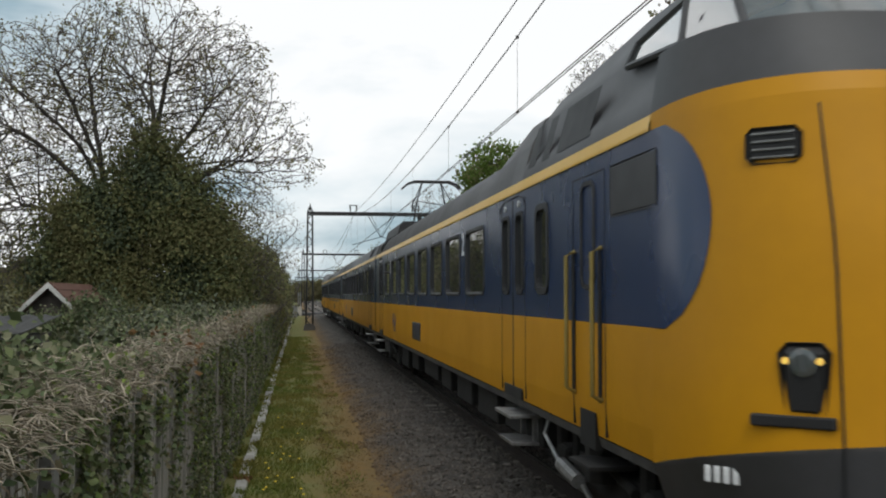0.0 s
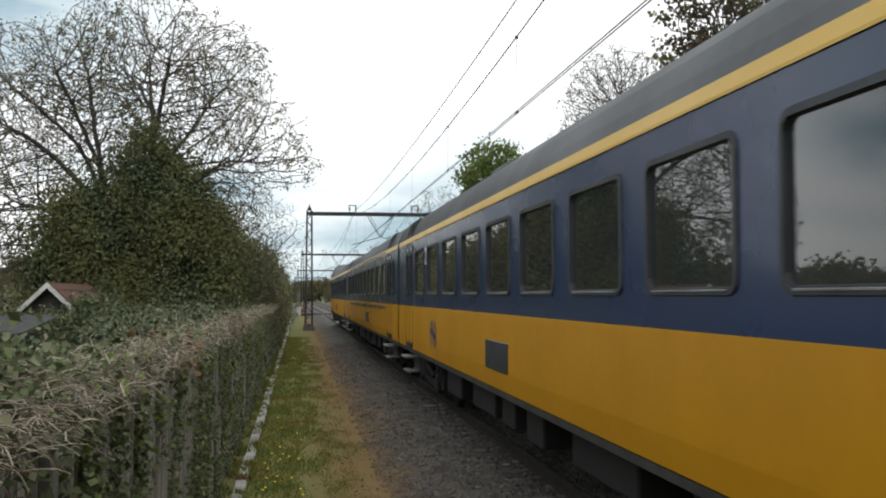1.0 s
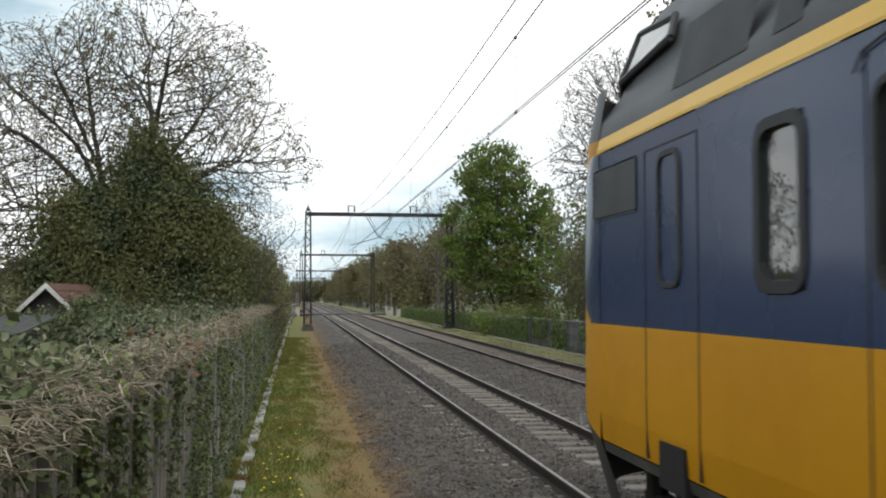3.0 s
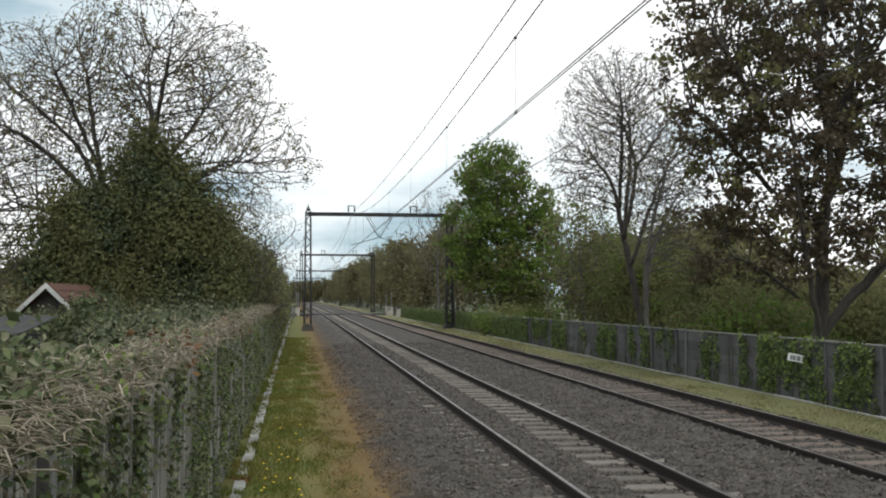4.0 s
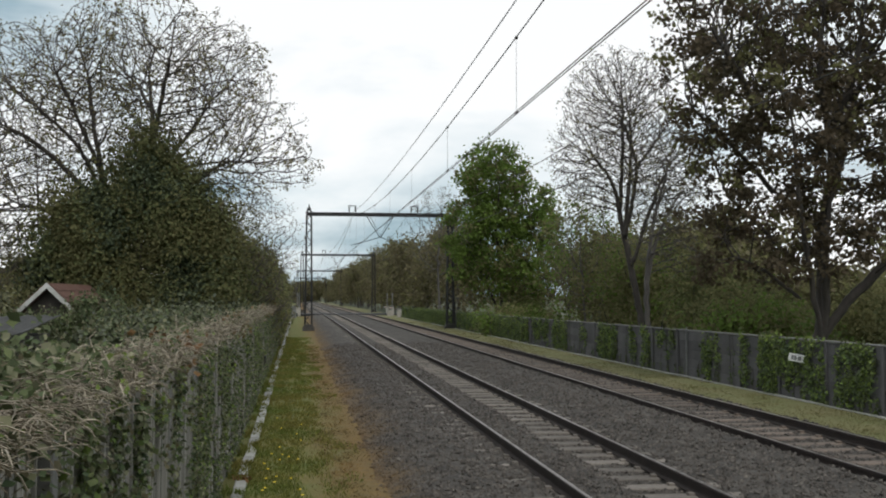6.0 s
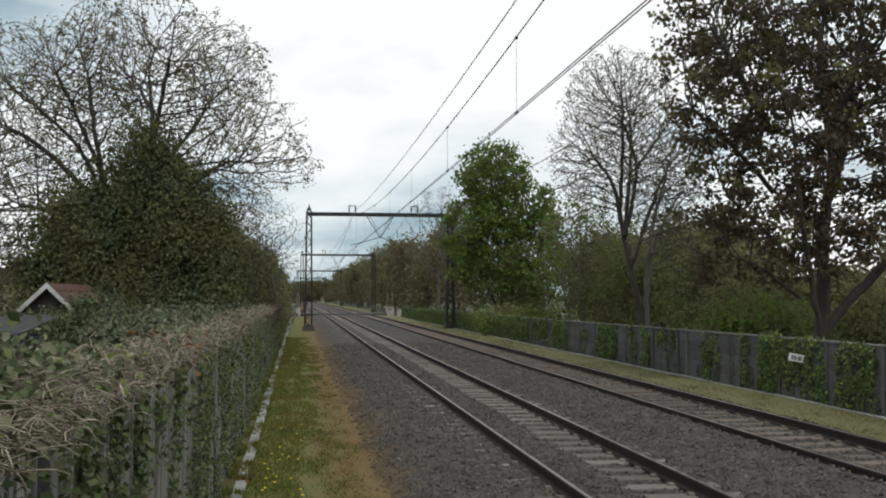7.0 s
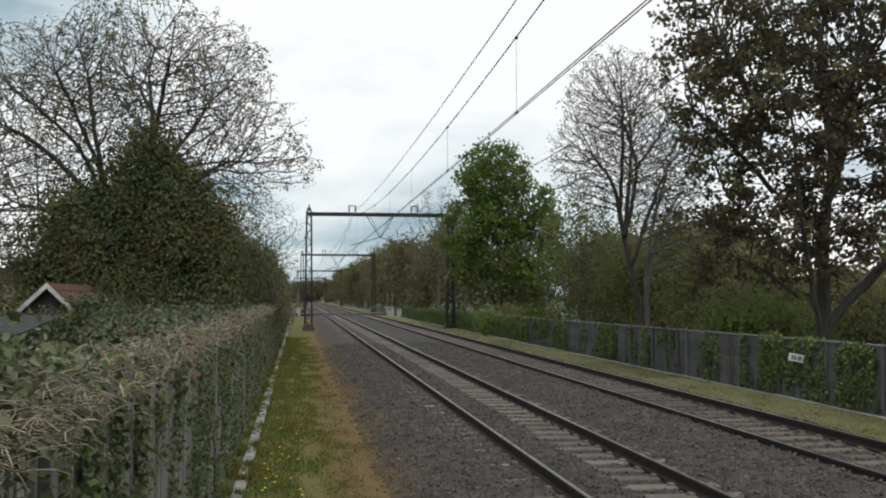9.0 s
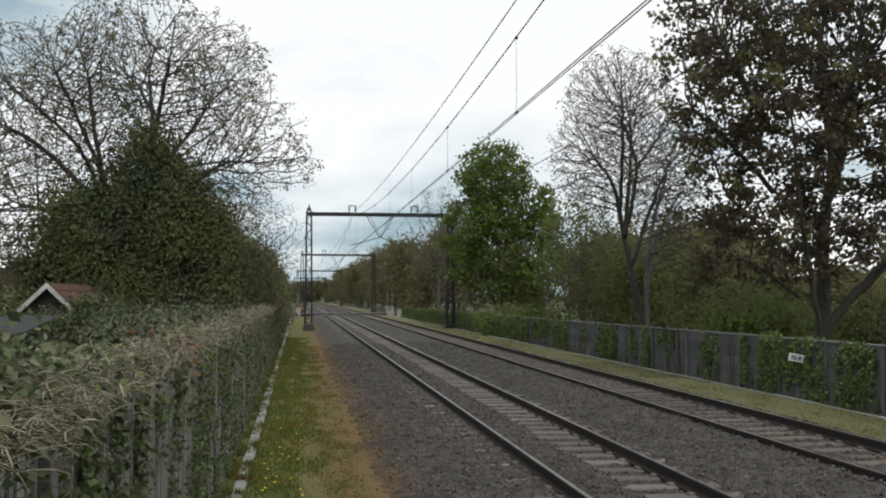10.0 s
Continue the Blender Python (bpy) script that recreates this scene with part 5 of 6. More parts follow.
tree("fresh green smaller tree beyond the fence", 24, (15.6, 57.0, G), [trunk_line(0, 0, 0, 2.5)], [((0.2, 0, 4.4), (2.2, 2.0, 3.4))], M_BARK, [M_SPRING, M_OLIVE], n_targets=900, step=0.34, kill=0.5, tip=0.008, per_tip=12, leaf=0.15, spread=0.3, twigs=1)
tree("bare grey tree behind the green one", 25, (12.8, 92.0, G), [trunk_line(0, 0, 0, 5)], [((0, 0, 8.6), (3.2, 3.0, 4.2))], M_GREYBARK, [M_BROWNBUD], n_targets=1400, step=0.4, kill=0.55, tip=0.01, per_tip=2, leaf=0.10, twigs=1)
tree("twiggy bare tree among the undergrowth", 26, (14.2, 49.0, G), [trunk_line(0, 0, 0, 3), trunk_line(0.6, 0, 0, 3, (0.6, 0))], [((0.2, 0, 5.0), (2.0, 2.0, 3.6))], M_GREYBARK, [M_BROWNBUD, M_OLIVE], n_targets=1600, step=0.28, kill=0.38, tip=0.007, per_tip=4, leaf=0.09, twigs=1)
for k, (x, y, h, mats) in enumerate([(15.6, 45.0, 6.4, [M_OLIVE, M_OLIVE, M_SPRING]), (16.5, 38.0, 4.8, [M_OLIVE, M_EVERGREEN]), (14.4, 30.8, 2.8, [M_SPRING, M_OLIVE]), (19.0, 27.0, 2.6, [M_OLIVE, M_EVERGREEN]),
                                     (15.5, 50.0, 7.6, [M_OLIVE, M_BROWNBUD, M_SPRING]), (22.0, 36.0, 3.4, [M_EVERGREEN, M_OLIVE]), (16.5, 76.0, 7.0, [M_EVERGREEN, M_OLIVE]), (20.0, 48.0, 5.6, [M_OLIVE, M_BROWNBUD]), (25.0, 32.0, 3.0, [M_OLIVE, M_EVERGREEN]), (12.6, 58.0, 2.0, [M_SPRING, M_OLIVE])]):
    shrub("shrub", "loose olive-green undergrowth beyond the far fence", 40 + k, (x, y, G), [((0, 0, h * 0.45), (2.4, 2.0, h * 0.55)), ((1.6, 1, h * 0.35), (2.0, 1.8, h * 0.45))], mats, 900, 18, 0.095, 0.27, shell=0.25)


def woods(name, label, seed, places, mats, size):
    """Far woods: many crowns on stems, as one piece of stuff."""
    g = np.random.default_rng(seed)
    pts = []
    bm = bmesh.new()
    for x, y, h, w in places:
        for b in range(5):
            c = np.array([x + g.normal() * w * 0.35, y + g.normal() * w * 0.35, G + h * (0.3 + 0.13 * b)])
            m = 70
            d = unit(g.normal(size=(m, 3))) * (0.4 + 0.6 * g.random((m, 1)))
            pts.append(c + d * np.array([w * (0.62 - 0.06 * b), w * (0.62 - 0.06 * b), h * 0.2]))
        tube(bm, [(x, y, G), (x + g.normal() * 0.2, y, G + h * 0.8)], [0.2, 0.05], 5)
        for _ in range(6):
            a = g.normal(size=2)
            z = G + h * g.uniform(0.3, 0.7)
            tube(bm, [(x, y, z), (x + a[0], y + a[1], z + h * 0.25)], [0.07, 0.02], 4)
    pts = np.concatenate(pts)
    w = empty(name, pose(0, 0, 0), label=label, category="woods", kind="stuff")
    cut = g.integers(0, len(mats), len(pts))
    for k, m in enumerate(mats):
        leaf_cloud("foliage", g, pts[cut == k], 0.5, 10, size * 0.95, m, w)
    part("stem", bm, M_GREYBARK, w)
    return w


g0 = np.random.default_rng(99)
woods("far_woods", "brown-olive budding woods along the line", 31, [(13.5 + bend(y) + g0.uniform(0, 5), y + g0.uniform(-3, 3), g0.uniform(8.5, 12), g0.uniform(3, 4.4)) for y in range(100, 330, 6)], [M_BROWNBUD, M_BROWNBUD, M_OLIVE], 0.26)
woods("far_woods", "brown-olive budding woods behind the gardens", 32, [(x, x * g0.uniform(2.2, 3.1), g0.uniform(5, 7), g0.uniform(3, 4.5)) for x in [20 + 0.7 * i for i in range(24)]] + [(x, x * g0.uniform(1.2, 2.1), g0.uniform(3, 4.2), g0.uniform(3, 4.5)) for x in [34 + 1.2 * i for i in range(30)]], [M_BROWNBUD, M_OLIVE], 0.26)
woods("far_woods", "olive trees along the other side of the line", 33, [(-4.5 + bend(y) - g0.uniform(0, 3), y, g0.uniform(6, 9), g0.uniform(2.5, 3.4)) for y in range(85, 300, 8)], [M_OLIVE, M_EVERGREEN], 0.26)
woods("far_woods", "hazy olive woods where the line curves out of sight", 36, [(-14 + 1.6 * i + g0.uniform(-1, 1), 385 + g0.uniform(-14, 14), g0.uniform(6, 9), g0.uniform(4, 5)) for i in range(20)], [M_BROWNBUD, M_OLIVE], 0.34)
# added out of view: they cut sky light on the train and fill reflections
woods("unseen_trees", "unseen leafy trees added behind the viewer to darken the train side", 35, [(-g0.uniform(7, 12), y, g0.uniform(3, 4.5), g0.uniform(2, 3)) for y in range(-60, 0, 9)] + [(g0.uniform(15, 20), y, g0.uniform(7, 10), g0.uniform(3, 4)) for y in range(-60, 8, 8)], [M_OLIVE, M_EVERGREEN], 0.2)
woods("far_woods", "olive garden trees behind the house", 34, [(-g0.uniform(12, 40), g0.uniform(45, 80), g0.uniform(3, 4.5), g0.uniform(3, 4)) for _ in range(26)], [M_OLIVE, M_BROWNBUD], 0.26)


# ---- the near fence, overgrown ----
FENCE_X, FENCE_TOP, FENCE_FOOT = -0.98, 1.62, -0.40
fence = empty("slatted_fence", pose(0, 0, 0), label="weathered grey slatted fence overgrown with ivy", category="fence", kind="structure")
bm = bmesh.new()
prism(bm, [(-0.011, FENCE_FOOT), (0.011, FENCE_FOOT), (0.011, FENCE_TOP), (-0.011, FENCE_TOP)], -0.016, 0.016)
SLAT = bpy.data.meshes.new("slat")
bm.to_mesh(SLAT)
bm.free()
SLAT.materials.append(M_SLAT)
r = random.Random(5)
y = -40.0
far_v, far_f = [], []
sv, sf = [tuple(v.co) for v in SLAT.vertices], [tuple(p.vertices) for p in SLAT.polygons]
count = 0
while y < 108:
    dx, dz, tilt = r.uniform(-0.012, 0.012), r.uniform(-0.05, 0.02), r.uniform(-0.6, 0.6)
    if 2.9 < y and count < 300:
        ob = link("slat", SLAT, None, fence)
        ob.matrix_basis = pose(FENCE_X + dx + bend(y), y, dz, tilt, r.uniform(-0.6, 0.6), r.uniform(-15, 15))
        count += 1
    else:
        o = len(far_v)
        far_v += [(a + FENCE_X + dx + bend(y), b + y, c + dz) for a, b, c in sv]
        far_f += [tuple(o + k for k in f) for f in sf]
    y += 0.048 + r.uniform(-0.006, 0.008)
tagged(raw("slat_row", far_v, far_f, M_SLAT, fence), kind="stuff")
for i in range(74):
    y = 4.02 - 40 + 2.0 * i
    bm = bmesh.new()
    o = 0.06 if i == 20 else 0.0
    rounded_box(bm, FENCE_X - 0.08 + o, FENCE_X + 0.012 + o, y - 0.05, y + 0.05, -0.5, 1.57, 0.008)
    part("post", bm, M_POST, fence)
for z in (0.1, 1.3):
    bm = bmesh.new()
    rounded_box(bm, FENCE_X - 0.06, FENCE_X - 0.02, -40, 108, z, z + 0.07, 0.008)
    part("rail", bm, M_SLAT, fence)


def strewn(g, n, y0, y1, fx, fz, near=1.0):
    """Points along the fence, thinning with distance."""
    u = g.random(n)
    y = y0 * (y1 / y0) ** u
    return np.stack([fx(y, g.random(n)), y, fz(y, g.random(n))], axis=1)


g1 = np.random.default_rng(61)
pts = strewn(g1, 12000, 2.6, 106, lambda y, u: FENCE_X + 0.02 + 0.05 * u, lambda y, u: -0.35 + 2.0 * u)
keep = np.array([noise.noise(Vector((p[1] * 2.6, p[2] * 0.7, 5))) + 0.35 * noise.noise(Vector((p[1] * 7, p[2] * 3, 2))) + 0.010 * min(p[1], 16) > 0.22 for p in pts])
ivy_face = empty("ivy", pose(0, 0, 0), label="dusty green ivy climbing over the slatted fence", category="ivy", kind="stuff")
leaf_cloud("leaves", g1, pts[keep], (0.02, 0.06, 0.06), 4, 0.032, M_IVYGREY, ivy_face, normal=(1, -0.3, 0.5), flat=1.4, long=1.3)
leaf_cloud("leaves", g1, pts[keep], (0.02, 0.06, 0.06), 3, 0.034, M_IVY, ivy_face, normal=(1, -0.3, 0.5), flat=1.4, long=1.3)
leaf_cloud("leaves", g1, pts[keep][::2], (0.02, 0.05, 0.05), 4, 0.032, M_IVYNEW, ivy_face, normal=(1, -0.3, 0.5), flat=1.4, long=1.3)
# hedge mass on top and behind
pts = strewn(g1, 9000, 2.4, 104, lambda y, u: FENCE_X - 0.05 - 2.3 * u * np.minimum(1, 0.3 + y / 25), lambda y, u: 1.0 + 0.66 * u)
bump = np.array([noise.noise(Vector((p[0] * 1.2, p[1] * 0.7, 1))) + 0.5 * noise.noise(Vector((p[0] * 3, p[1] * 2.5, 6))) for p in pts])
pts[:, 2] += 0.30 * bump + np.where(pts[:, 1] > 9, 0.03, -0.06) * (FENCE_X - pts[:, 0])
pts[:, 2] -= 0.42 * np.clip((FENCE_X - pts[:, 0] - 0.6) / 0.9, 0, 1) * np.clip((17 - pts[:, 1]) / 4, 0, 1)
hedge = empty("ivy_hedge", pose(0, 0, 0), label="wide dark ivy hedge spilling over the fence top", category="hedge", kind="stuff")
leaf_cloud("leaves", g1, pts, (0.10, 0.14, 0.09), 13, 0.036, M_IVY, hedge, normal=(0.3, -0.4, 1), flat=0.9, long=1.25)
leaf_cloud("leaves", g1, pts[::2], (0.10, 0.12, 0.09), 8, 0.036, M_IVYGREY, hedge, normal=(0.3, -0.4, 1), flat=0.9, long=1.25)
leaf_cloud("leaves", g1, pts[::5], (0.10, 0.12, 0.09), 12, 0.036, M_BROWNBUD, hedge, normal=(0.3, -0.4, 1), flat=0.9, long=1.25)
big = pts[(pts[:, 1] > 8.5) & (pts[:, 1] < 40) & (pts[:, 0] < FENCE_X - 0.3)]
big = big + np.array([0.0, 0.0, 0.06])
leaf_cloud("leaves", g1, big, (0.16, 0.2, 0.14), 5, 0.056, M_IVYGLOSS, hedge, normal=(0.3, -0.8, 0.8), flat=0.35, long=1.1)
leaf_cloud("leaves", g1, big[::3], (0.14, 0.16, 0.14), 4, 0.052, M_IVYGREY, hedge, normal=(0.3, -0.8, 0.8), flat=0.35, long=1.1)
back = np.stack([FENCE_X - 1.8 * g1.random(1500), -40 + 42.5 * g1.random(1500), 1.0 + 0.7 * g1.random(1500)], axis=1)
leaf_cloud("leaves", g1, back, (0.15, 0.2, 0.1), 9, 0.09, M_IVY, hedge)
pts = strewn(g1, 900, 2.8, 80, lambda y, u: FENCE_X - 0.30 + 0.36 * u, lambda y, u: 1.58 + 0.16 * u)
leaf_cloud("leaves", g1, pts, (0.05, 0.09, 0.04), 5, 0.038, M_IVY, hedge, normal=(0.6, -0.4, 1), flat=0.9, long=1.25)
leaf_cloud("leaves", g1, pts[::2], (0.05, 0.09, 0.04), 5, 0.038, M_IVYGREY, hedge, normal=(0.6, -0.4, 1), flat=0.9, long=1.25)
leaf_cloud("leaves", g1, pts[::6], (0.05, 0.09, 0.04), 6, 0.035, M_IVYNEW, hedge, normal=(0.6, -0.4, 1), flat=0.9, long=1.25)
bm = bmesh.new()
box(bm, FENCE_X - 1.7, FENCE_X - 0.15, -40, 104, -0.45, 1.0)
part("dense_core", bm, M_EVERGREEN, hedge)
# dry vines on the crest
verts, faces = [], []
gv_ = np.random.default_rng(62)
for _ in range(14000):
    y = 2.8 * (70 / 2.8) ** gv_.random()
    p = np.array([FENCE_X + gv_.normal() * 0.12 - 0.09, y, 1.70 + 0.05 * gv_.normal() - 0.05 * (gv_.random() < 0.3)])
    d = unit(np.array([gv_.normal() * 0.6 + 0.4, gv_.normal(), gv_.normal() * 0.25 + 0.1]))
    rad = gv_.uniform(0.0010, 0.0030) * (1 + y / 25)
    seg, ln = 4, gv_.uniform(0.05, 0.18) / 3
    for k in range(seg):
        o = len(verts)
        u = unit(np.cross(d, (0.2, 0.4, 0.9)))
        v = np.cross(d, u)
        for t in range(3):
            verts.append(tuple(p + rad * (math.cos(t * 2.094) * u + math.sin(t * 2.094) * v)))
        if k:
            faces += [(o - 3 + t, o - 3 + (t + 1) % 3, o + (t + 1) % 3, o + t) for t in range(3)]
        p = p + d * ln
        d = unit(d + np.array([0.12, 0, -0.42]) * (1 if k else 0.4) + gv_.normal(size=3) * 0.18)
tagged(raw("dry_vines", verts, faces, M_VINE), "tangle of dry pale vine stems along the fence top", "dry vines", kind="stuff")
pts = strewn(g1, 500, 5, 40, lambda y, u: FENCE_X - 0.2 + 0.25 * u, lambda y, u: 1.55 + 0.16 * u)
pts = pts[np.array([noise.noise(Vector((0, p[1] * 0.5, 9))) > 0.1 for p in pts])]
tagged(leaf_cloud("withered_leaves", g1, pts, 0.08, 7, 0.05, M_RUSTLEAF), "rust-brown withered leaves on the hedge crest", "withered leaves", kind="stuff")

# ---- kerb along the fence foot ----
kerb = empty("kerb", pose(0, 0, 0), label="row of pale concrete kerb slabs at the fence foot", category="kerb", kind="structure")
bm = bmesh.new()
rounded_box(bm, -0.075, 0.075, -0.487, 0.487, -0.12, 0.0, 0.012)
KERB = bpy.data.meshes.new("kerb_slab")
bm.to_mesh(KERB)
bm.free()
KERB.materials.append(M_KERB)
r = random.Random(9)
for i in range(120):
    y = -17.0 + i
    ob = link("kerb_slab", KERB, None, kerb)
    ob.matrix_basis = pose(-0.72 + bend(y) + r.uniform(-0.012, 0.012), y, -0.272 + r.uniform(-0.012, 0.008), r.uniform(-0.5, 0.5), r.uniform(-2, 2), r.uniform(-0.7, 0.7))


# ---- the far fence ----
FAR_FENCE = 11.15
far = empty("board_fence", pose(0, 0, 0), label="low dark grey board fence hung with ivy", category="fence", kind="structure")
bm = bmesh.new()
rounded_box(bm, -0.02, 0.02, -1.0, 1.0, 0.0, 0.262, 0.008)
BOARD = bpy.data.meshes.new("board")
bm.to_mesh(BOARD)
bm.free()
BOARD.materials.append(M_PANEL)
bm = bmesh.new()
rounded_box(bm, -0.05, 0.05, -0.04, 0.04, 0.0, 1.40, 0.01)
FPOST = bpy.data.meshes.new("post")
bm.to_mesh(FPOST)
bm.free()
FPOST.materials.append(M_PANEL)
bm = bmesh.new()
rounded_box(bm, -0.05, 0.05, -1.05, 1.05, 0.0, 0.035, 0.008)
CAPRAIL = bpy.data.meshes.new("cap")
bm.to_mesh(CAPRAIL)
bm.free()
CAPRAIL.materials.append(M_POST)
r = random.Random(15)
for i in range(47):
    y = 8.5 + 2.108 * i
    z = -0.22 - 0.0012 * y
    drop = 0.0026 * max(0, y - 21)
    for k in range(5):
        ob = link("board", BOARD, None, far)
        ob.matrix_basis = pose(FAR_FENCE + bend(y) + r.uniform(-0.006, 0.006), y, z + 0.04 + 0.266 * k - drop * k / 5, 0, r.uniform(-0.6, 0.6), 0)
    ob = link("post", FPOST, None, far)
    ob.matrix_basis = pose(FAR_FENCE - 0.02 + bend(y), y + 1.054, z - drop, 0, r.uniform(-1, 1), 0)
    ob = link("cap", CAPRAIL, None, far)
    ob.matrix_basis = pose(FAR_FENCE + bend(y), y, z + 1.38 - drop)
bm = bmesh.new()
rounded_box(bm, -0.05, 0.05, -1.05, 1.05, -0.16, 0.0, 0.012)
EDGING = bpy.data.meshes.new("edging_slab")
bm.to_mesh(EDGING)
bm.free()
EDGING.materials.append(M_KERB)
edging = empty("concrete_edging", pose(0, 0, 0), label="low pale concrete edging at the board fence foot", category="kerb", kind="structure")
for i in range(47):
    y = 8.5 + 2.108 * i
    ob = link("edging_slab", EDGING, None, edging)
    ob.matrix_basis = pose(FAR_FENCE - 0.14 + bend(y) + r.uniform(-0.01, 0.01), y, -0.175 + r.uniform(-0.01, 0.01))
g2 = np.random.default_rng(71)
# hanging curtains of ivy: from, to, fullness, how far down
CURTAINS = ((9, 16.5, 0.7, 0.1), (18.2, 19.6, 1.0, -0.1), (20.1, 21.0, 0.9, -0.1), (21.2, 23.1, 0.95, 0.25), (22.3, 23.1, 1.0, -0.1), (23.8, 24.2, 0.8, -0.1), (25.5, 26.6, 0.55, 0.45), (26.1, 26.6, 0.8, 0.0), (28.6, 30.2, 0.4, 0.55),
            (30.9, 31.7, 0.8, 0.0), (32.2, 32.8, 0.6, 0.0), (34.3, 36.4, 1.0, -0.1), (38.0, 38.7, 0.5, 0.2), (40.9, 43.2, 0.9, 0.0), (44.0, 47.0, 0.7, 0.3), (48.0, 57.0, 0.9, 0.0), (58.0, 70.0, 0.8, 0.1), (72.0, 108.0, 0.9, 0.0))
cells = []
for ya, yb, full, down in CURTAINS:
    n = int((yb - ya) * 170 * full)
    a, u = ya + (yb - ya) * g2.random(n), g2.random(n)
    low = down + np.array([0.75 * noise.noise(Vector((q * 3.1, 0.0, 5.0))) for q in a])
    b = 1.14 + (low - 1.14) * u ** 0.8
    hold = np.array([noise.noise(Vector((p * 4.0, q * 1.3, 8.0))) + 0.9 * full - 0.5 > 0 for p, q in zip(a, b)]) & (b > -0.2)
    b = b - 0.0026 * np.maximum(0, a - 21)
    cells.append(np.stack([np.full(n, FAR_FENCE - 0.05) - 0.06 * g2.random(n), a, b], axis=1)[hold])
pts = np.concatenate(cells)
# bare stems and stray leaves between the curtains
a = 9 + 90 * g2.random(260)
stray = np.concatenate([np.stack([np.full(9, FAR_FENCE - 0.04), q + 0.03 * g2.normal(size=9), -0.15 + (0.2 + 0.9 * (k % 3 == 0)) * g2.random(9)], axis=1) for k, q in enumerate(a)])
fi = empty("ivy", pose(0, 0, 0), label="green ivy hanging in patches on the board fence", category="ivy", kind="stuff")
leaf_cloud("leaves", g2, pts[::2], (0.03, 0.07, 0.08), 7, 0.055, M_IVYNEW, fi, normal=(-1, -0.4, 0.5), flat=1.4, long=1.25)
leaf_cloud("leaves", g2, pts, (0.03, 0.07, 0.08), 5, 0.055, M_IVY, fi, normal=(-1, -0.4, 0.5), flat=1.4, long=1.25)
leaf_cloud("leaves", g2, stray, (0.01, 0.02, 0.04), 2, 0.045, M_IVY, fi, normal=(-1, -0.4, 0.5), flat=1.4, long=1.25)
bm = bmesh.new()
for k, q in enumerate(a[:200]):
    top = 0.3 + 0.8 * (k % 3 == 0)
    tube(bm, [(FAR_FENCE - 0.035, q, -0.2), (FAR_FENCE - 0.035, q + g2.normal() * 0.04, top / 2), (FAR_FENCE - 0.035, q + g2.normal() * 0.06, top)], 0.008, 3, cap=False)
part("stems", bm, M_GREYBARK, fi, "bare grey ivy stems")


# ---- loose stones, grass and moss ----
def stones(g, n, place, size):
    base = np.array([(1, 0, 0), (-1, 0, 0), (0, 1, 0), (0, -1, 0), (0, 0, 1), (0, 0, -1)], float)
    tri = np.array([(0, 2, 4), (2, 1, 4), (1, 3, 4), (3, 0, 4), (2, 0, 5), (1, 2, 5), (3, 1, 5), (0, 3, 5)])
    c = place(n)
    n = len(c)
    s = size * g.uniform(0.55, 1.3, (n, 1, 1)) * g.uniform(0.6, 1.2, (n, 6, 1)) * g.uniform(0.7, 1.2, (n, 1, 3))
    v = base[None] * s
    a = g.uniform(0, 2 * math.pi, n)
    b = g.uniform(-0.7, 0.7, n)
    ca, sa, cb, sb = np.cos(a)[:, None], np.sin(a)[:, None], np.cos(b)[:, None], np.sin(b)[:, None]
    x, y, z = v[..., 0], v[..., 1], v[..., 2]
    x, z = x * cb + z * sb, -x * sb + z * cb
    x, y = x * ca - y * sa, x * sa + y * ca
    v = np.stack([x, y, z], axis=-1) + c[:, None]
    f = (tri[None] + (np.arange(n) * 6)[:, None, None]).reshape(-1, 3)
    return [tuple(q) for q in v.reshape(-1, 3).tolist()], [tuple(q) for q in f.tolist()]


gs = np.random.default_rng(81)


def on_ballast(n):
    y = 7.5 * (48 / 7.5) ** gs.random(n)
    x = 0.75 + 8.9 * gs.random(n)
    keep = gs.random(n) < np.clip((x - 0.7) / 0.7, 0.12, 1)
    for t in (NEAR_TRACK, FAR_TRACK):
        keep &= (abs(abs(x - t) - 0.7535) > 0.09)
    x, y = x[keep], y[keep]
    z = np.array([ballast_height(a, b) for a, b in zip(x, y)])
    ph = (y - 5.0) / 0.606
    over = (np.abs(ph - np.round(ph)) < 0.2) & ((np.abs(x - NEAR_TRACK) < 1.25) | (np.abs(x - FAR_TRACK) < 1.25))
    ok = ~over | (z > -0.165)
    return np.stack([x, y, z + 0.006], axis=1)[ok]


v_, f_ = stones(gs, 42000, on_ballast, 0.031)
tagged(raw("ballast_stones", v_, f_, M_STONE), "loose grey-brown crushed ballast stones", "ballast stones", kind="stuff")


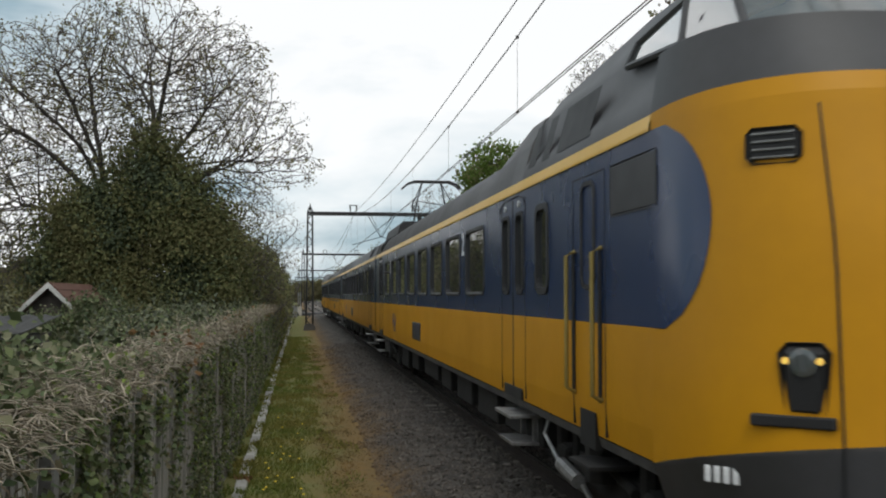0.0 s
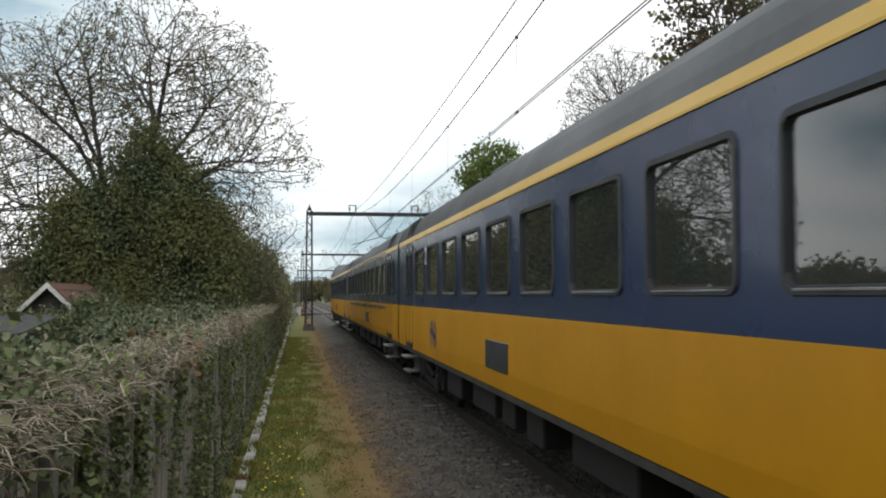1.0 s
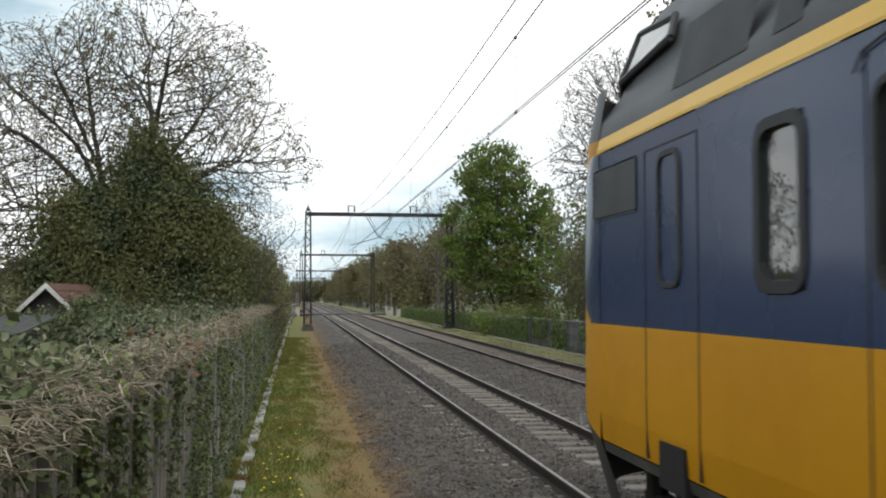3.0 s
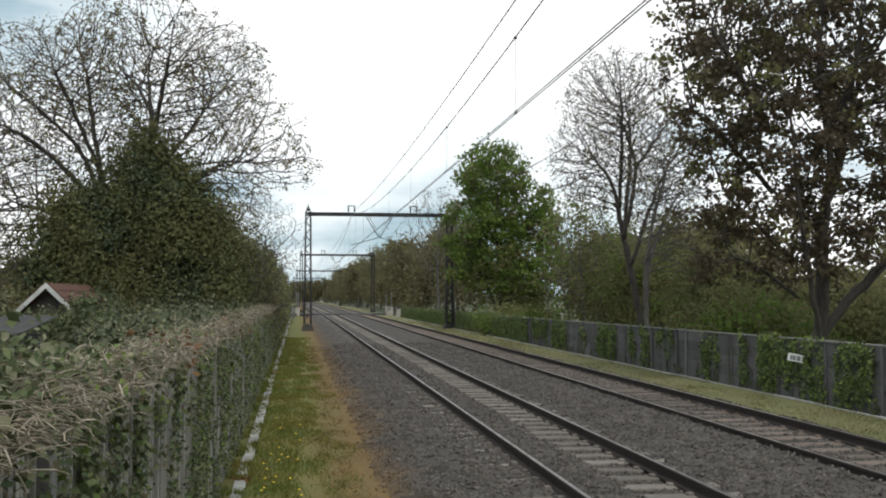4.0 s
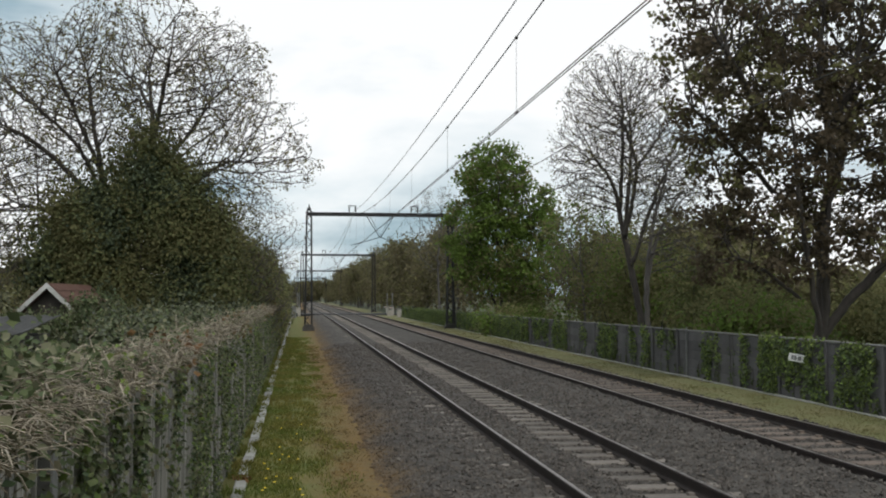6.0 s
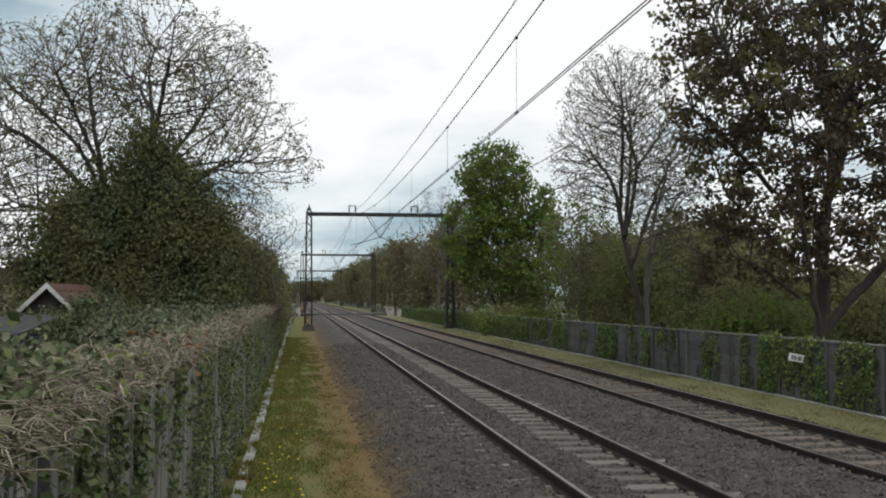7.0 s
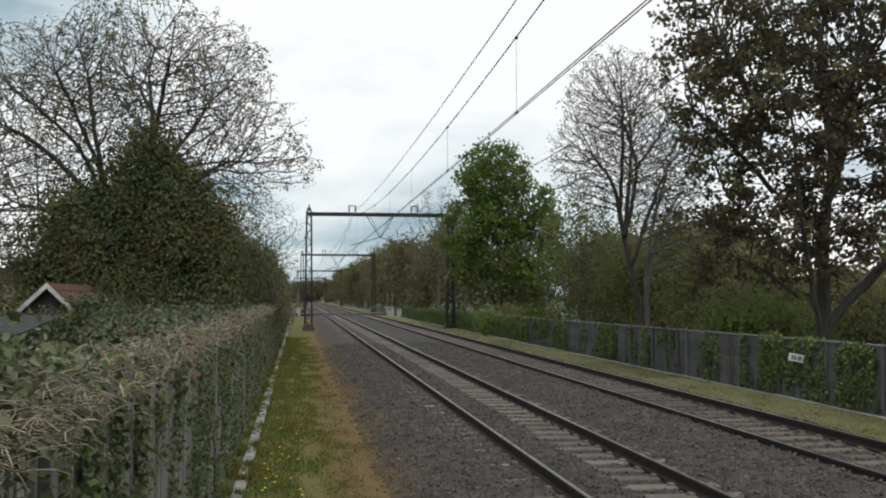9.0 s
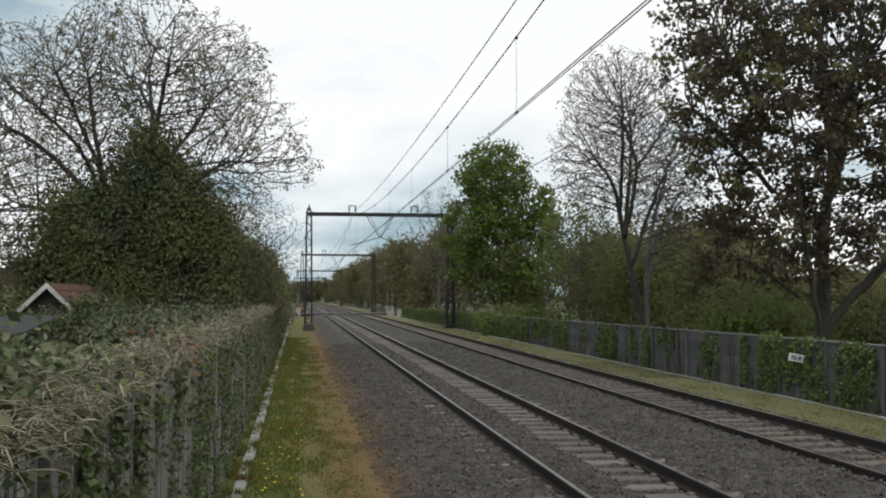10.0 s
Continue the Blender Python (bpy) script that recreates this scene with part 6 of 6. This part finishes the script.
def blades(name, g, n, xs, ys, height, mat, label, zf, clump):
    y = ys[0] * (ys[1] / ys[0]) ** g.random(n)
    x = xs[0] + (xs[1] - xs[0]) * g.random(n)
    keep = np.array([clump(a, b) for a, b in zip(x, y)])
    x, y = x[keep], y[keep]
    n = len(x)
    z = np.array([zf(a, b) for a, b in zip(x, y)])
    a = g.uniform(0, 2 * math.pi, n)
    h = height * g.uniform(0.4, 1.3, n)
    lean = g.normal(size=(n, 2)) * 0.5
    w = 0.0035 + 0.00025 * y
    p = np.stack([x, y, z - 0.005], axis=1)
    side = np.stack([np.cos(a) * w, np.sin(a) * w, np.zeros(n)], axis=1)
    midp = p + np.stack([lean[:, 0] * h * 0.3, lean[:, 1] * h * 0.3, h * 0.6], axis=1)
    top = p + np.stack([lean[:, 0] * h, lean[:, 1] * h, h], axis=1)
    v = np.stack([p - side, p + side, midp + side * 0.7, top, midp - side * 0.7], axis=1).reshape(-1, 3)
    f = [(5 * i, 5 * i + 1, 5 * i + 2, 5 * i + 3, 5 * i + 4) for i in range(n)]
    return tagged(raw(name, [tuple(q) for q in v.tolist()], f, mat), label, "grass", kind="stuff")


gg = np.random.default_rng(83)
blades("grass", gg, 60000, (-0.66, 0.95), (8, 60), 0.055, M_GRASS, "short green and straw grass on the verge", verge_height,
       lambda x, y: gg.random() < min(1.0, max(0.0, 0.75 + 0.9 * noise.noise(Vector((x * 2.5, y * 0.7, 1))) - 1.1 * max(0, x))))
M_MOSSTUFT = material("moss_tufts", (0.19, 0.11, 0.03), 0.9, other=(0.10, 0.085, 0.035), scale=1.2, fine=9, bump=0, island=0.4)
blades("moss_tufts", gg, 36000, (0.1, 1.2), (8, 50), 0.02, M_MOSSTUFT, "low orange-brown moss tufts by the ballast", lambda x, y: max(verge_height(x, y), ballast_height(x, y)),
       lambda x, y: gg.random() < min(1.0, max(0.0, 1.0 + 0.9 * noise.noise(Vector((x, y * 0.4, 3))) - 2.2 * abs(x - 0.62))))
blades("grass", gg, 9000, (-0.92, -0.6), (5, 60), 0.11, M_GRASS, "taller grass and weeds at the fence foot", verge_height, lambda x, y: noise.noise(Vector((x * 2, y * 1.2, 7))) > -0.05)
blades("grass", gg, 34000, (9.15, 10.95), (13, 90), 0.05, M_STRAW, "dry grass at the foot of the board fence", lambda x, y: -0.225, lambda x, y: True)
blades("grass", gg, 5000, (-0.80, -0.62), (8, 40), 0.06, M_GRASS, "grass creeping over the kerb joints", lambda x, y: -0.275, lambda x, y: noise.noise(Vector((x * 4, y * 2.1, 11))) > 0.22)
# dandelions
r = random.Random(21)
for _ in range(26):
    x, y = r.uniform(-0.5, 0.1), r.choice([r.uniform(10.5, 15), r.uniform(10, 26)])
    z = verge_height(x, y)
    d = empty("dandelion", pose(x, y, z), label="small yellow dandelion in the grass", category="flower", group="dandelions")
    bm = bmesh.new()
    tube(bm, [(0, 0, -0.01), (0.005, 0, 0.06)], 0.003, 4)
    part("stalk", bm, M_GRASS, d)
    bm = bmesh.new()
    tube(bm, [(0.005, 0, 0.055), (0.005, 0, 0.062), (0.005, 0, 0.072)], [0.006, 0.02, 0.012], 9)
    part("bloom", bm, M_FLOWER, d)
# red leaves lodged at a kerb joint
gk = np.random.default_rng(85)
tagged(leaf_cloud("fallen_leaves", gk, np.array([[-0.72, 13.5, -0.262], [-0.75, 13.6, -0.26], [-0.68, 13.45, -0.262]]), (0.05, 0.05, 0.006), 14, 0.045, M_RUSTLEAF), "rust-red fallen leaves on the kerb", "fallen leaves", kind="stuff")


# ---- garden sheds behind the hedge ----
def garden_shed():
    s = empty("garden_shed", pose(-6.1, 26.0, G), label="small dark garden shed with white bargeboards and red tiled roof", category="shed")
    bm = bmesh.new()
    prism(bm, [(-1.25, 0), (1.25, 0), (1.25, 1.5), (0, 2.72), (-1.25, 1.5)], 0.0, 4.5)
    part("wall", bm, M_SHED, s)
    for k in (-1, 1):
        bm = bmesh.new()
        prism(bm, [(0, 2.86), (0, 2.76), (k * 1.5, 1.30), (k * 1.5, 1.40)], -0.2, 4.7)
        part("roof_slope", bm, M_ROOFTILE, s, "red-brown tiled roof slope")
        for row in range(8):
            bm = bmesh.new()
            xa, za = k * (0.03 + 0.185 * row), 2.865 - 0.18 * row
            prism(bm, [(xa, za + 0.01), (xa + k * 0.2, za - 0.185), (xa + k * 0.2, za - 0.145), (xa, za + 0.03)], -0.22, 4.72)
            part("tile_course", bm, M_ROOFTILE, s)
        bm = bmesh.new()
        prism(bm, [(0, 2.90), (0, 2.76), (k * 1.52, 1.28), (k * 1.52, 1.42)], -0.27, -0.225)
        part("bargeboard", bm, M_BARGE, s, "white painted bargeboard, partly overgrown")


garden_shed()
gh = np.random.default_rng(91)
pts = np.stack([-7.6 + 3.2 * gh.random(260), 24.6 + 1.0 * gh.random(260), 0.9 + 0.75 * gh.random(260)], axis=1)
pts = np.concatenate([pts, np.stack([-5.3 + 1.0 * gh.random(120), 25.2 + 0.6 * gh.random(120), 1.3 + 0.75 * gh.random(120)], axis=1)])
cl = empty("climber", pose(0, 0, 0), label="pale-flecked climber growing over the shed front", category="climber", kind="stuff")
leaf_cloud("leaves", gh, pts, 0.14, 16, 0.06, M_IVY, cl)
leaf_cloud("leaves", gh, pts, 0.14, 9, 0.06, M_IVYGREY, cl)


def lean_to():
    s = empty("lean_to", pose(-6.6, 18.0, G + 0.14), label="grey corrugated lean-to roof above the hedge", category="shed")
    bm = bmesh.new()
    box(bm, -1.2, 1.85, 0.1, 2.4, -0.14, 1.72)
    part("wall", bm, M_SHED, s)
    n = 44
    verts, faces = [], []
    for j, (y, z) in enumerate(((-0.15, 1.80), (2.6, 2.05))):
        for i in range(n + 1):
            x = -1.4 + 3.4 * i / n
            verts.append((x, y, z + 0.022 * math.cos(i * math.pi / 2 * 1.0)))
    for i in range(n):
        faces.append((i, i + 1, n + 2 + i, n + 1 + i))
    ob = raw("roof_sheet", verts, faces, M_FELT, s, "weathered corrugated roofing sheet")
    so = ob.modifiers.new("depth", "SOLIDIFY")
    so.thickness = 0.02
    bm = bmesh.new()
    box(bm, -1.35, 1.95, -0.13, -0.09, 1.66, 1.77)
    part("fascia", bm, M_FELT, s)


lean_to()


# ---- small things on the fences ----
bm = bmesh.new()
rounded_box(bm, -0.03, 0.03, -0.28, 0.28, -0.11, 0.11, 0.012)
bx = part("cable_box", bm, M_RUBBER)
bx.matrix_basis = pose(FENCE_X + 0.06, 29.0, 0.32)
tagged(bx, "small black box mounted on the slatted fence", "box")
sg = empty("distance_sign", pose(FAR_FENCE - 0.14, 21.05, 0.74), label="small white sign plate on the ivy-hung fence", category="sign")
bm = bmesh.new()
rounded_box(bm, -0.006, 0.006, -0.2, 0.2, -0.085, 0.085, 0.004)
part("plate", bm, M_WHITE, sg)
for i, (a, w) in enumerate(((0.1, 0.03), (0.03, 0.03), (-0.07, 0.045))):
    bm = bmesh.new()
    rounded_box(bm, -0.011, -0.007, a - w, a + w, -0.05, 0.05, 0.001)
    part("bar", bm, M_GALV, sg)
sg.matrix_basis = pose(FAR_FENCE - 0.2, 21.05, 0.74, 8, 0, 32)
bm = bmesh.new()
rounded_box(bm, -0.02, 0.02, -0.025, 0.025, -0.3, 1.2, 0.006)
pp = part("post", bm, M_GALV)
pp.matrix_basis = pose(FAR_FENCE - 0.1, 27.7, 0)
tagged(pp, "slim pale galvanised post against the board fence", "post")


# ---- the level crossing far down the line ----
bm = bmesh.new()
box(bm, -14, 30, 121, 127, -0.30, -0.015)
tagged(part("road", bm, M_ASPHALT), "grey asphalt road crossing the tracks", "road", kind="structure")


def barrier(x, y, d):
    b = empty("crossing_barrier", pose(x, y, -0.3), label="red and white level crossing barrier on its post", category="barrier", group="crossing barriers")
    bm = bmesh.new()
    rounded_box(bm, -0.17, 0.17, -0.2, 0.2, 0, 1.1, 0.03)
    part("drive_box", bm, M_BRICKFAR, b)
    bm = bmesh.new()
    tube(bm, [(0, 0.25, 0), (0, 0.25, 2.8)], 0.06, 8)
    part("signal_post", bm, M_GALV, b)
    for i in range(6):
        bm = bmesh.new()
        box(bm, -0.04, 0.04, 0.7 * i, 0.7 * (i + 1), 0.92, 1.04)
        part("arm_section", bm, M_WHITE if i % 2 else M_RED, b)


for x, y, d in ((0.2, 119.5, 1), (11.2, 119.5, -1), (0.0, 128.5, 1), (11.4, 128.5, -1)):
    barrier(x + bend(y), y, d)


def cabinet(x, y, w, h, mat, label):
    c = empty("relay_cabinet", pose(x, y, -0.35), label=label, category="cabinet", group="trackside cabinets")
    bm = bmesh.new()
    rounded_box(bm, -w / 2, w / 2, -0.4, 0.4, 0, h, 0.03)
    part("body", bm, mat, c)
    bm = bmesh.new()
    rounded_box(bm, -w / 2 - 0.06, w / 2 + 0.06, -0.46, 0.46, h, h + 0.08, 0.02)
    part("lid", bm, M_GALV, c)
    bm = bmesh.new()
    rounded_box(bm, -w / 2 + 0.05, w / 2 - 0.05, -0.42, -0.4, 0.1, h - 0.1, 0.006)
    part("door", bm, mat, c)


cabinet(8.3 + 2.2, 117.0, 0.5, 0.8, M_BRICKFAR, "white trackside relay cabinet beside the crossing")
cabinet(10.9, 109.5, 0.45, 1.0, M_BRICKFAR, "pale end pillar of the board fence")
cabinet(-0.6, 112.0, 0.8, 1.3, M_GALV, "grey trackside cabinet beside the crossing")

# droppers between messenger and contact wires
for ya, yb in SPANS[1:3]:
    half = (yb - ya) / 2
    mid_y = (ya + yb) / 2
    for k in range(9):
        y = ya + (yb - ya) * (k + 0.5) / 9
        z = 6.42 + 1.43 * ((y - mid_y) / half) ** 2
        for x in (NEAR_TRACK, FAR_TRACK):
            bm = bmesh.new()
            tube(bm, [(x + bend(y), y, 5.35), (x + bend(y), y, z)], 0.0032, 4)
            d = tagged(part("dropper", bm, M_WIRE), "thin dropper wire between messenger and contact wire", "wire", group="droppers")
            for zz in (5.36, z):
                bm = bmesh.new()
                rounded_box(bm, x + bend(y) - 0.025, x + bend(y) + 0.025, y - 0.03, y + 0.03, zz - 0.03, zz + 0.02, 0.006)
                part("clamp", bm, M_WIRE, d)


# ---- wires ----
for ya, yb in SPANS:
    long_ = yb - ya
    wire(NEAR_TRACK, (7.85, 6.42), ya, yb, 0.012, "messenger_wire", "dark messenger wire of the overhead line")
    for dx in (-0.025, 0.025):
        wire(NEAR_TRACK + dx, (5.42, 5.34), ya, yb, 0.009, "contact_wire", "dark contact wire above the near track")
    wire(FAR_TRACK, (7.85, 6.42), ya, yb, 0.012, "messenger_wire", "dark messenger wire of the overhead line")
    wire(FAR_TRACK, (5.42, 5.34), ya, yb, 0.012, "contact_wire", "dark contact wire above the far track")
    wire(NEAR_TRACK + 0.06, (8.1, 7.3), ya, yb, 0.012, "feeder_wire", "dark feeder wire over the crossbeams")


# ---- motions ----
def motions():
    for start, car in CARS:
        walk(car, [(t, pose(NEAR_TRACK, NOSE_AT_START + start - SPEED * t, 0)) for t in (0.0, 1.0, 2.0, 3.0, 4.0, 6.0, 8.0, 10.0)])


motions()
